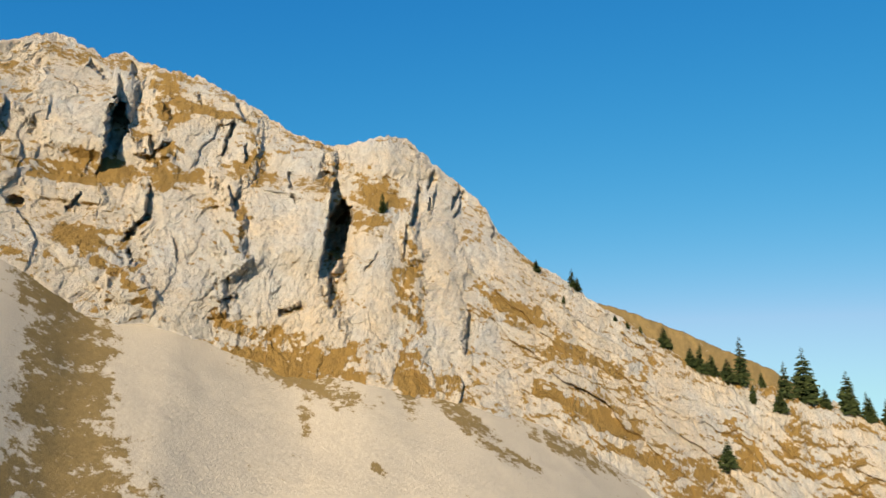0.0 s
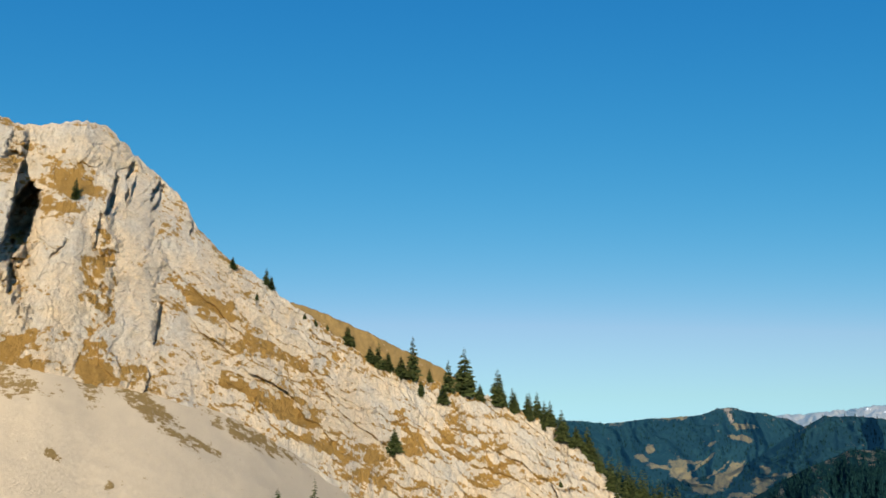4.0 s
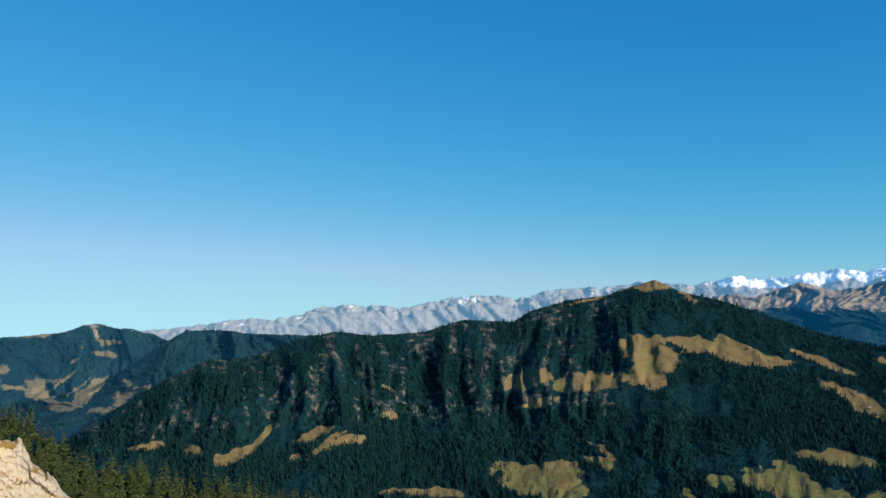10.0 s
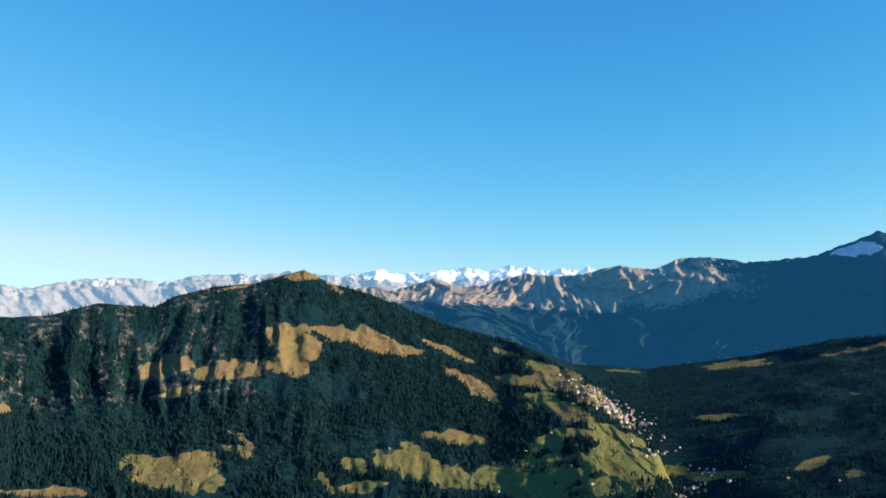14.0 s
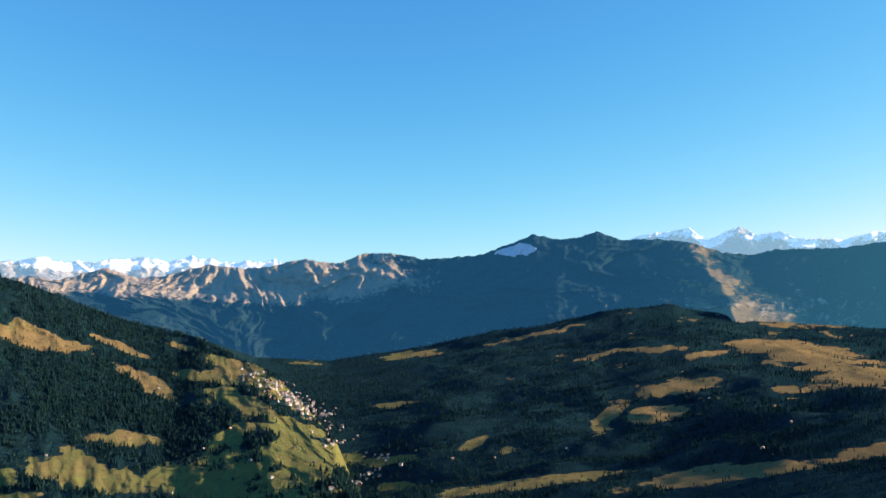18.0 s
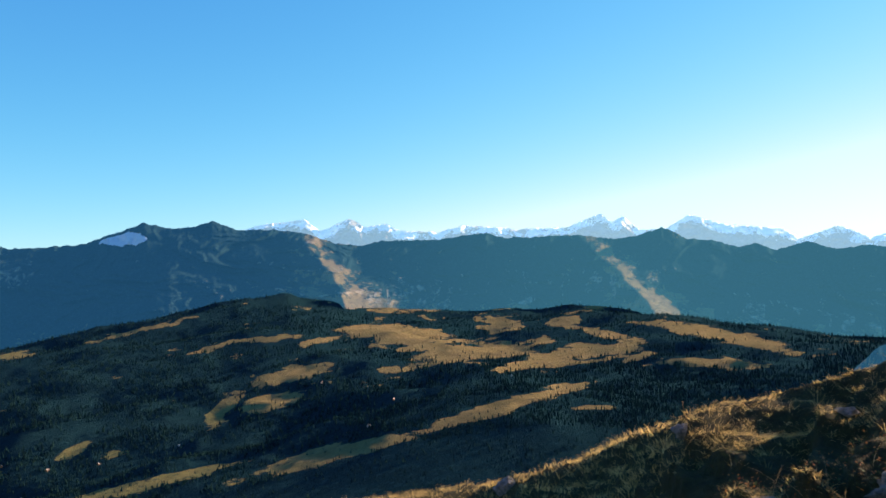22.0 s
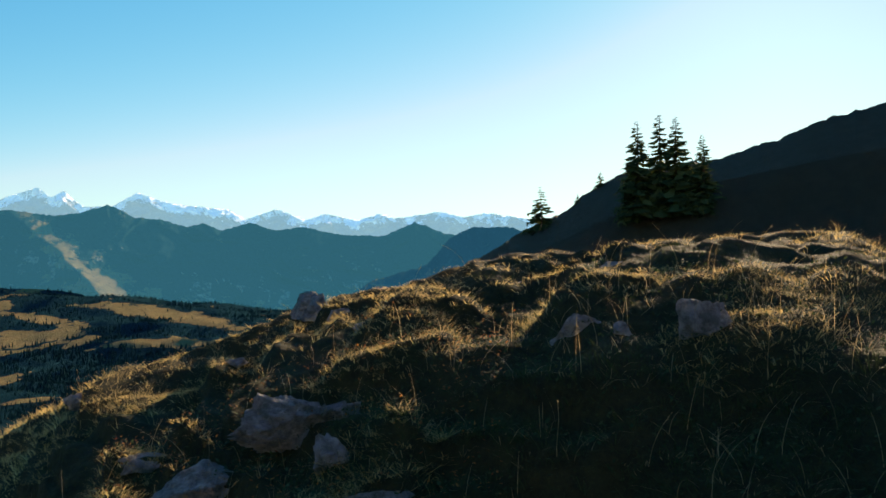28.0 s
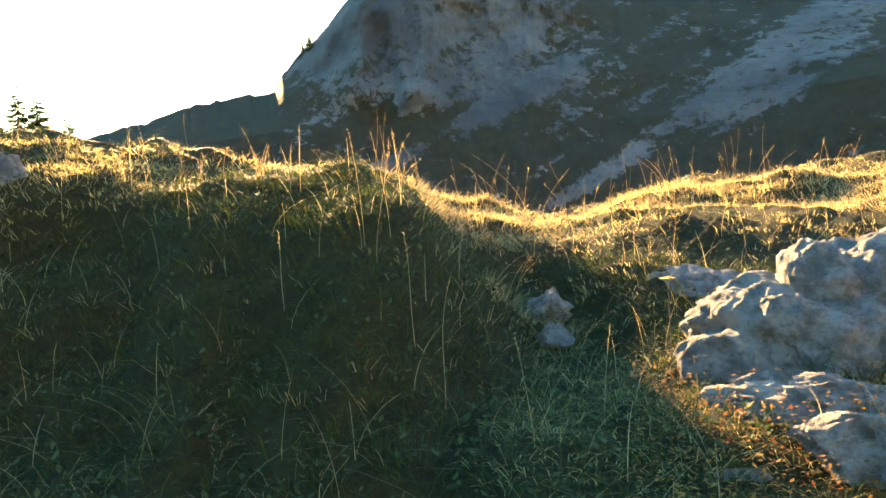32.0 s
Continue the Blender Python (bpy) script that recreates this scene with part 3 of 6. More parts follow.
HILL_MEADOWS_SIDE = ((100.3, -10.1, 2.12, 0.6, -0.19), (98.4, -11.59, 0.8, 0.33, 0.14), (99.3, -10.84, 1.45, 0.49, -0.45), (48.6, -7.25, 1.33, 0.44, 0.29), (50.4, -6.31, 0.76, 0.39, 1.15), (54.2, -6.13, 1.21, 0.39, 0.34),
                     (54.9, -6.95, 1.23, 0.34, 0.61), (46.1, -6.62, 0.7, 0.34, -0.3), (43.3, -6.23, 1.18, 0.29, 0.09), (52.9, -7.58, 0.45, 0.23, 0.2), (54.2, -6.2, 1.24, 0.32, 0.26), (56.0, -6.75, 0.89, 0.32, 0.2),
                     (68.1, -3.12, 0.92, 0.5, 0.19), (68.8, -5.04, 1.41, 0.16, 0.16))
# open ground between the houses of the village
TOWN = ((98.4, -6.0, 2.4, 0.55, -0.62), (101.4, -8.0, 1.6, 0.5, -1.0), (103.6, -10.8, 1.6, 0.5, 0.1))


def wooded_hill():
    s = np.linspace(34, 104, 640)
    crest = along(HILL_CREST, s) + 0.03 * fbm(s * 1.2, 2.0)
    rc = along((34, 1650, 60, 1850, 78, 1950, 92, 1800, 99, 1500, 104, 1150), s)
    rf = along((34, 1100, 60, 1150, 92, 1050, 104, 800), s)
    v = np.linspace(0, 1, 150)[:, None]
    el = -13.6 + (crest + 13.6) * v ** 0.92
    r = rf + (rc - rf) * v
    bend = fbm(s * 0.1, v * 2.0, 3.0, 4)
    gully = ridged(s * 0.16 + 0.9 * bend, v * 1.4 + bend, 5.0, 6, 0.5)
    ribs = ridged(s * 0.42 + 0.35 * bend, el * 0.10, 8.0, 5, 0.55) * smooth(-7.5, -4, el) * smooth(80, 73, s)
    r = r - ((20 - 13 * smooth(73, 82, s)) * gully * smooth(0, 0.12, v) + 30 * ribs) * smooth(1.02, 0.85, v) - 5 * fbm(s * 1.6, v * 14, 1.0, 4)
    z = r * np.tan(np.radians(el))
    spots = patches(s + 0.3 * fbm(s * 1.1, el * 1.9, 1.0, 5), el + 0.16 * fbm(s * 1.2, el * 1.6, 6.0, 5), HILL_MEADOWS + HILL_MEADOWS_LOW + HILL_MEADOWS_SIDE + TOWN)
    meadow = np.clip(1.4 * spots + 0.30 * fbm(s * 1.6, el * 2.4, 3.0, 5) - 0.2 + 0.46 * smooth(90, 94, s) * smooth(-3.6, -4.6, el) + 0.34 * smooth(-8.8, -10.4, el) * smooth(78, 86, s), -0.5, 1)
    green = np.clip(smooth(-7.5, -9.8, el) * 0.8 * smooth(60, 80, s) + 0.7 * smooth(90, 95, s) + 0.5 * fbm(s * 0.8, el * 1.1, 2.0, 3), 0, 1)
    rock = np.clip(0.12 + 0.34 * smooth(0.25, 0.9, ridged(s * 0.9, el * 0.35, 2.0, 5)) * smooth(-7.5, -5, el) * smooth(80, 74, s), 0, 1)
    p = np.concatenate([place(s, r, z), place(s, r[-1] + 120, z[-1] - 110)[None]])
    grow = lambda a: np.concatenate([a, a[-1:]])
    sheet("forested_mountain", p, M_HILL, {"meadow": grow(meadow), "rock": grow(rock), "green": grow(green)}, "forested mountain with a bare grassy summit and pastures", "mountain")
    return p[:-1], np.maximum(meadow, 0.9 * rock), s, el


HILL = wooded_hill()

# ---- valley floor and the rolling alp below the ridge ----
ALP_MEADOWS = ((131.8, -1.02, 4.35, 0.9, -0.19), (139.2, -1.91, 3.57, 0.3, -0.06), (133.8, -3.91, 4.01, 0.9, -0.14), (140.8, -3.09, 1.61, 0.3, -0.24), (140.5, -3.62, 1.35, 0.24, -0.11), (138.5, -5.33, 5.47, 0.72, 0.1),
               (145.0, -5.68, 5.13, 0.42, 0.17), (148.8, -2.11, 2.18, 0.36, 0.01), (150.5, -1.23, 1.22, 0.36, -0.34), (145.4, -3.08, 1.22, 0.3, 0.11), (128.8, -11.63, 6.17, 0.55, 0.2), (140.1, -9.18, 6.26, 0.5, 0.24),
               (126.0, -6.14, 3.13, 0.48, 0.14), (124.9, -8.01, 2.09, 0.6, 0.15), (128.1, -3.99, 1.34, 0.24, 0.15), (124.8, -3.55, 1.94, 0.18, 0.05), (150.1, -5.72, 1.19, 0.21, 0.24))
ALP_MEADOWS_LOW = ((112.0, -10.04, 1.22, 0.48, 0.29), (114.4, -10.45, 0.95, 0.24, 0.16), (106.7, -7.17, 1.78, 0.24, 0.12), (107.8, -3.81, 2.5, 0.27, 0.1), (117.0, -2.45, 3.26, 0.15, 0.2), (120.9, -3.98, 1.35, 0.21, 0.25),
                   (121.4, -8.29, 1.36, 0.72, 0.61), (115.6, -12.68, 7.11, 0.36, 0.13), (106.2, -10.94, 2.31, 0.36, 0.07), (106.3, -12.7, 1.63, 0.36, 0.03), (100.5, -4.23, 1.53, 0.15, -0.02), (103.6, -10.8, 1.6, 0.5, 0.1))
ALP_MEADOWS_FAR = ((155.5, -4.37, 4.57, 0.48, -0.2), (154.4, -6.27, 3.58, 0.3, -0.02), (154.8, -2.41, 1.5, 0.36, 0.11), (158.7, -2.36, 0.88, 0.18, -0.08), (161.1, -2.77, 0.93, 0.18, -0.27), (164.0, -2.23, 1.06, 0.21, -0.2),
                   (166.8, -2.21, 0.47, 0.3, -0.8), (167.4, -2.73, 1.24, 0.15, -0.03), (163.4, -4.08, 1.29, 0.36, 0.09), (145.4, -6.09, 3.87, 0.12, 0.1), (148.3, -5.05, 2.54, 0.27, -0.04), (147.9, -4.14, 2.66, 0.3, -0.27),
                   (146.9, -9.25, 1.64, 0.18, 0.04))


def rolling_alp():
    s = np.linspace(92, 188, 640)
    foot = along(RIDGE_FOOT, s) + 0.5
    hump = softly((92, -14, 100, -13.6, 108, -13.2, 118, -12.0, 124, -11.0, 130, -9.9, 139, -8.1, 146, -7.9, 156, -8.2, 188, -7.0), s, 7.0)
    r, z = profile(s, (14, 40, 22, 60, 50), ((520 + 0 * s, -23 + 0 * s), (860 + 0 * s, hump - 2.4), (1080 + 0 * s, hump), (1230 + 0 * s, hump - 1.0 + 0 * s),
                                               (1850 + 0 * s, -5.6 + softly((92, -1.5, 104, -1.2, 115, -0.2, 130, 0.6, 188, 0.3), s, 7.0)), (2760 + 0 * s, foot)))
    a, b = r * np.cos(np.radians(s)), r * np.sin(np.radians(s))
    roll = smooth(700, 1100, r) * smooth(103, 112, s) * smooth(168, 158, s)
    z = z + roll * (16 * fbm(a / 420, b / 420, 2.0, 5) + 9 * ridged(a / 260, b / 260, 5.0, 4))
    el = np.degrees(np.arctan2(z, r))
    meadow = np.clip(1.34 * patches(s + 0.35 * fbm(a / 90, b / 90, 4.0, 5) + 0.3 * fbm(a / 28, b / 28, 5.0, 3), el + 0.09 * fbm(a / 90, b / 90, 2.0, 4) + 0.08 * fbm(a / 28, b / 28, 7.0, 3), ALP_MEADOWS + ALP_MEADOWS_LOW + ALP_MEADOWS_FAR) + 0.30 * fbm(a / 60, b / 60, 8.0, 5) - 0.33 + 0.35 * smooth(0.5, 0.9, fbm(a / 75, b / 75, 3.0, 5)) * smooth(112, 126, s) + 0.54 * smooth(0.22, 0.55, fbm(s * 0.55 + 9, el * 3.6 - s * 0.25, 3.0, 5, 0.55)) * smooth(106, 116, s) * smooth(-9.5, -7, el), -0.5, 1)
    green = np.clip(smooth(112, 104, s) * 0.75 + 0.45 * smooth(128, 118, s) * smooth(-7, -9, el), 0, 1)
    p = place(s, r, z)
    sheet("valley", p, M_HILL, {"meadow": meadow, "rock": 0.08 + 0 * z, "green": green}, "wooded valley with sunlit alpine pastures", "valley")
    return p, meadow, s, el


ALP = rolling_alp()


# ---- dark spur that closes the view beside the near slope ----
def dark_spur():
    s = np.linspace(138, 192, 320)
    crest = along((138, -21, 150, -17, 160, -10, 165, -5.2, 169.6, -2.8, 173.4, -1.8, 175.3, 0.2, 176.9, 0.8, 179.3, 0.75, 180.3, 0.5, 184, 0.3, 192, 0.0), s)
    crest = crest + 0.07 * fbm(s * 1.4, 3.0) + 0.04 * ridged(s * 4, 1.0, octaves=3)
    v = np.linspace(0, 1, 70)[:, None]
    rc = along((138, 620, 165, 800, 172, 900, 192, 900), s)
    el = -22 + (crest + 22) * v
    r = rc - 380 * (1 - v) - 20 * ridged(s * 0.5, v * 2, 6.0, 5)
    z = r * np.tan(np.radians(el))
    p = np.concatenate([place(s, r, z), place(s, r[-1] + 60, z[-1] - 60)[None]])
    # a little of the ridge's glowing haze
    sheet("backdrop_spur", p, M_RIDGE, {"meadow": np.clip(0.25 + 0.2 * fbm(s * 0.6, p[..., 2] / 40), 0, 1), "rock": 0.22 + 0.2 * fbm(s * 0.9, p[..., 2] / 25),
                                     "green": 0.2 + 0 * p[..., 0], "haze_glow": 0.3 + 0 * p[..., 0]}, "dark wooded spur in shade", "hill")


dark_spur()

# ---- limestone cliff ----
CLIFF_CREST = (-50, 21, -35, 22, -28.9, 23.5, -27.4, 24.2, -26, 24.6, -24.8, 24.2, -23.2, 23.6, -22, 24, -20.2, 23.6, -16.2, 23.1, -13.5, 21.8, -10.4, 20.1, -8.1, 19.7,
               -5.8, 20, -4.6, 20.5, -2.7, 20.2, -1.3, 19.2, -0.7, 18.5, 1.2, 17.2, 2.7, 15.9, 3.5, 14.3, 5.9, 12.2, 8.3, 10.8, 10.4, 9.3, 13.2, 7.3, 16.2, 5.2,
               19, 4.2, 21.4, 3.5, 24.6, 2.7, 28, 1.3, 29.5, 0.2, 30.9, -1.3, 32, -2.8, 33.6, -4.7, 35.8, -5.4, 36.9, -6.8, 37.9, -8.3, 40, -11)
CLIFF_FOOT = (-50, 13, -27.5, 11.5, -25.6, 11, -23.1, 8.6, -20.4, 7.8, -18.9, 8.6, -13.9, 6.1, -8.2, 4.3, -5.3, 5.2, -2.4, 3.8, 1.3, 3.7, 6.2, 1.7, 9.4, 0.2,
              12.4, -2, 15.4, -3.9, 18, -5.6, 24, -9.4, 40, -18)
# buttresses whose far side falls back: bearing, drift per degree of height, top, bottom, depth, width of the swell
BUTTRESSES = ((-22.2, 0.10, 21.8, 17.6, 13, 2.6), (-7.9, 0.12, 17.2, 12.3, 20, 4.2), (-2.2, 0.30, 17.2, 14.0, 6, 1.6), (-0.6, 0.20, 18.6, 16.0, 5, 1.2), (1.0, 0.35, 17.2, 15.4, 5, 1.2),
              (3.3, 0.20, 15.4, 13.8, 5, 1.0), (1.3, 0.06, 9.6, 3.6, 6, 2.8), (-25.6, 0.1, 23.8, 20.0, 7, 1.6), (-28.3, 0.0, 23.0, 19.0, 8, 1.5), (-13.6, 0.05, 21.0, 18.0, 6, 1.2))
# bulging ribs of bare rock: bearing and height angle of the top and of the bottom, half width, depth
RIBS = ((-24.2, 22.8, -23.0, 18.1, 2.77, 9), (-19.3, 19.1, -19.2, 18.1, 1.08, 4), (-24.1, 15.9, -23.4, 14.8, 1.93, 4), (-22.7, 12.2, -19.5, 9.2, 1.62, 4), (-16.1, 20.6, -16.4, 8.9, 3.08, 9),
        (-11.1, 19.7, -10.1, 8.3, 3.54, 10), (-4.5, 14.9, -3.7, 8.4, 2.39, 6), (-4.4, 20.5, -3.5, 18.1, 2.77, 4), (-0.8, 17.1, -0.2, 7.0, 1.77, 5), (3.6, 13.3, 6.9, 7.7, 2.0, 3))
CLIFF_TURF = ((-23.3, 16.8, 2.89, 0.92, 0), (-23.4, 12.9, 1.54, 0.62, -0.1), (-21.0, 10.8, 3.66, 0.54, -0.75), (-18.6, 21.3, 0.54, 1.73, 0), (-18.7, 17.3, 0.54, 1.73, 0), (-13.2, 17.8, 1.0, 1.73, 0),
              (-13.5, 14.2, 0.54, 1.16, 0), (-5.8, 18.0, 1.93, 0.46, -0.15), (-4.6, 16.4, 1.54, 0.54, -0.25), (-5.7, 15.0, 1.54, 0.5, 0), (-2.3, 12.5, 0.35, 2.31, 0), (-1.9, 8.5, 0.62, 1.54, 0),
              (-9.3, 7.2, 4.62, 0.69, -0.1), (-12.8, 7.6, 2.31, 0.62, -0.3), (-17.1, 17.1, 1.73, 0.39, -0.1), (-15.8, 21.2, 2.31, 0.31, -0.25), (-2.5, 9.9, 1.54, 0.35, 0.6), (-11.0, 5.4, 4.6, 1.0, -0.25),
              (-7.4, 6.6, 2.2, 0.7, -0.2))
CLIFF_TURF_FOOT = ((-2.4, 6.0, 0.6, 2.0, -1.2), (6.0, 8.6, 2.2, 0.5, -0.75), (10.0, 5.4, 2.6, 0.5, -0.6), (3.6, 9.4, 1.6, 0.5, -0.8), (13.5, -0.4, 4.0, 0.7, -0.25), (9.6, 2.4, 2.6, 0.6, -0.3),
                   (18.6, 0.4, 0.9, 1.3, -0.4), (16.2, -2.6, 3.2, 0.6, -0.3))
CLIFF_TURF_LOW = ((21.6, 0.7, 1.3, 1.0, 0.0), (22.0, -1.0, 3.3, 0.4, -0.2), (24.2, -0.2, 1.3, 0.45, -0.3), (23.7, -2.4, 1.5, 0.65, 0.0), (27.6, -2.5, 1.3, 0.33, -0.2), (23.5, -4.4, 4.4, 0.6, -0.4), (21.6, -5.6, 1.5, 0.75, 0.0),
                  (-11.9, 7.3, 4.0, 0.9, -0.3), (-1.9, 4.6, 1.0, 2.2, -0.9), (-7.8, 6.0, 2.4, 0.8, -0.5), (7.1, 3.6, 1.6, 0.5, -0.6), (10.8, 0.3, 3.0, 0.6, -0.35), (14.5, -0.4, 2.2, 0.7, -0.1), (20.9, -1.2, 1.6, 0.5, 0.0),
                  (-18.7, 21.6, 1.0, 1.2, -0.6), (-18.7, 18.2, 1.0, 0.8, 0.8), (-4.7, 17.2, 1.6, 1.1, -0.2), (-13.6, 17.9, 1.0, 1.0, 0.0), (-2.9, 10.9, 0.6, 2.2, 0.0))
# caves: bearing, height angle, half width, half height, depth, slant
HOLLOWS = ((-7.2, 14.3, 0.72, 1.9, 20, 0.12), (-21.8, 19.6, 0.62, 1.55, 14, 0.0), (-28.4, 17.2, 0.45, 0.6, 7, 0.0), (-26.8, 14.4, 0.5, 0.3, 5, 0.0))
# narrow clefts and overhangs: bearing and height angle of both ends, half width, depth
CLEFTS = ((-14.4, 21.8, -13.9, 21.1, 0.27, 6), (-14.6, 20.8, -15.1, 18.6, 0.17, 6), (-19.4, 16.0, -19.4, 14.3, 0.23, 6), (-19.4, 14.3, -20.5, 13.0, 0.19, 6), (-23.9, 23.1, -23.0, 22.6, 0.27, 6),
          (-19.1, 21.1, -18.6, 20.8, 0.31, 6), (-19.7, 19.1, -19.5, 18.1, 0.19, 7), (-19.4, 18.2, -18.9, 18.8, 0.23, 6), (-14.5, 16.5, -13.9, 14.8, 0.15, 5), (-10.7, 17.7, -10.5, 16.9, 0.15, 5),
          (-10.4, 16.3, -10.2, 16.0, 0.13, 4), (-0.9, 18.2, -1.2, 17.2, 0.17, 6), (-1.9, 17.2, -2.3, 14.8, 0.17, 6), (-1.1, 16.3, -1.2, 15.8, 0.15, 5), (0.9, 17.3, 0.5, 16.0, 0.23, 6),
          (-7.6, 10.9, -7.5, 9.4, 0.17, 6), (-10.7, 8.8, -9.4, 9.2, 0.23, 5), (-14.5, 9.4, -13.5, 9.7, 0.17, 4), (-17.6, 13.0, -17.3, 11.8, 0.1, 3), (-20.3, 12.0, -20.0, 11.6, 0.23, 5),
          (-24.0, 14.3, -23.4, 15.3, 0.12, 4), (-22.1, 22.6, -21.9, 22.0, 0.15, 5), (-21.3, 23.5, -21.2, 23.1, 0.19, 5), (1.6, 9.0, 1.4, 6.5, 0.17, 5), (-17.0, 22.1, -16.8, 21.7, 0.15, 4),
          (-4.5, 12.8, -5.3, 11.7, 0.08, 2.5), (-2.6, 14.6, -2.8, 12.5, 0.1, 3))


def cliff_point(s, el):
    """Distance of the rock face on a bearing at a height angle, before its relief."""
    r0 = along((-50, 240, -28, 236, -5, 235, 8, 250, 24, 285, 40, 315), s)
    lean = along((-50, 0.7, -20, 0.62, -4, 0.55, 6, 0.85, 16, 0.9, 40, 0.8), s)
    foot = r0 * np.tan(np.radians(softly(CLIFF_FOOT, s, 3.0)))
    return (r0 - lean * foot) / (1 - lean * np.tan(np.radians(el)))


def cliff():
    s = np.linspace(-40, 40, 960)
    foot = along(CLIFF_FOOT, s) - 0.9
    crest = along(CLIFF_CREST, s) + 0.10 * ridged(s * 0.9, 2.2) + 0.10 * fbm(s * 3.2, 7.0, octaves=4) + 0.22 * smooth(14, 20, s) * np.round(1.6 * value_noise(s * 1.7, 3.0))
    v = np.linspace(0, 1, 320)[:, None]
    el = foot + (crest - foot) * v
    base = cliff_point(s, el)
    x, h = base * np.radians(s), base * np.tan(np.radians(el))
    warp = fbm(x / 30, h / 30, 1.0, 3)
    d = 0 * base
    for s0, drift, top, low, depth, w in BUTTRESSES:
        edge = s0 + drift * (el - 0.5 * (top + low)) + 0.12 * fbm(el * 1.8, s0 * 3.7, octaves=5)
        gate = smooth(top + 0.6, top - 0.7, el) * smooth(low - 1.6, low + 0.9, el)
        left = np.exp(-np.clip(edge - s, 0, None) / w) * (s < edge)
        right = np.exp(-np.clip(s - edge, 0, None) / (0.35 * w)) * (s >= edge)
        broken = 1.0 if depth > 10 else 0.75 * smooth(-0.35, 0.5, value_noise(el * 0.9, s0 * 5.3))
        d = d - gate * depth * broken * (0.55 * left - 0.45 * right)
    bulge = 0 * base
    for s0, e0, s1, e1, w, depth in RIBS:
        t = (el - e0) / (e1 - e0)
        q = s - s0 - (s1 - s0) * t - w * (0.25 * fbm(el * 0.5, s0 * 2.3, octaves=3) + 0.16 * fbm(s * 1.4, el * 1.1, s0, 5, 0.65))
        q = np.where(q > 0, q / w, -q / (1.25 * w))
        shape = np.where(q < 0.75, 1 - 0.35 * q * q, 0.803 * smooth(1.08, 0.75, q) ** 0.7) * smooth(-0.35, 0.1, t) * smooth(1.2, 0.9, t)
        bulge = np.maximum(bulge, shape)
        d = d - 0.62 * depth * shape
    # bulging blocks parted by clefts: upright on the high side, dipping with the skyline on the low side
    low_side = smooth(-2, 8, s)
    wx, wh = x + 3.0 * warp + 1.2 * fbm(x / 7, h / 7, 2.0, 4), h + 3.0 * fbm(x / 26, h / 26, 5.0, 3) + 1.2 * fbm(x / 6, h / 6, 8.0, 4)
    gap, own, tilt = blocks(wx / 15, wh / 27, 3)
    d = d - (1 - low_side) * (0.35 * own + 1.1 * tilt)
    gap, own, tilt = blocks((wx * 0.80 - wh * 0.60) / 34, (wh * 0.80 + wx * 0.60) / 8, 5)
    d = d - low_side * (0.08 * smooth(0.0, 0.10, gap) + 0.6 * own + 2.4 * tilt)
    beds = (wh * 0.94 + wx * 0.34) / 6.5 + 0.5 * warp
    step = beds - np.floor(beds)
    d = d - smooth(4, 12, s) * (1.9 * step ** 2 + 0.8 * lattice(np.floor(beds).astype(np.int64), np.floor(wx / 17 + 3 * lattice(np.floor(beds).astype(np.int64), 3, 5)).astype(np.int64), 4))
    turn = 0.35 * low_side
    ux, uh = wx * (1 - 0.3 * turn) - wh * turn, wh * (1 - 0.3 * turn) + wx * turn
    gap, own, tilt = blocks(ux / 5.2, uh / 7.5, 9)
    d = d - 0.04 * smooth(0.0, 0.10, gap) - 0.22 * own - 0.6 * tilt
    gap, own, tilt = blocks(ux / 1.9, uh / 2.3, 21)
    d = d - 0.07 * own - 0.34 * tilt
    for s0, e0, w, hh, depth, slant in HOLLOWS:
        q = np.hypot((s - s0 - slant * (el - e0)) / w, (el - e0) / hh) + 0.25 * fbm(s * 3, el * 3, s0, 3)
        d = d + depth * smooth(1.1, 0.75, q)
    for s0, e0, s1, e1, w, depth in CLEFTS:
        a, b = s1 - s0, e1 - e0
        t = np.clip(((s - s0) * a + (el - e0) * b) / (a * a + b * b), 0, 1)
        away = s - s0 - a * t + 0.10 * fbm(s * 3.4, el * 3.4, s0, 4, 0.6)
        rise = (el - e0 - b * t) / (0.9 * w)
        taper = w * (1.1 - 0.6 * np.abs(2 * t - 1) ** 2)
        open_side = np.clip(1 - away / (3.6 * taper), 0, 1) * smooth(-0.5 * taper, 0.1 * taper, away)
        lip = np.exp(-np.clip(-away, 0, None) / (4 * w)) * (away < 0)
        d = d + depth * (0.8 * open_side - 0.22 * lip) * np.exp(-rise * rise)
    d = d - 0.7 * fbm(x / 10, h / 12, 4.0, 6, 0.6) - 2.2 * fbm(x / 19, h / 30, 12.0, 3) * (1 - 0.5 * low_side) - 0.30 * ridged(ux / 3.4, uh / 15, 14.0, 4, 0.6)
    fade = smooth(0.0, 0.06, v) * smooth(1.0, 0.965, v) * 0.8 + 0.2
    r = base + d * fade
    z = r * np.tan(np.radians(el))
    face = place(s, r, z)
    nrm = np.cross(np.gradient(face, axis=1), np.gradient(face, axis=0))
    flat = np.abs(nrm[..., 2]) / (np.linalg.norm(nrm, axis=-1) + 1e-9)
    for k in range(3):
        flat = (flat + np.roll(flat, 1, 0) + np.roll(flat, -1, 0) + np.roll(flat, 1, 1) + np.roll(flat, -1, 1)) / 5
    steep, slabby = np.quantile(flat[:, s < -2], 0.88), np.quantile(flat[:, s > 5], 0.82)
    ledge = steep + (slabby - steep) * low_side
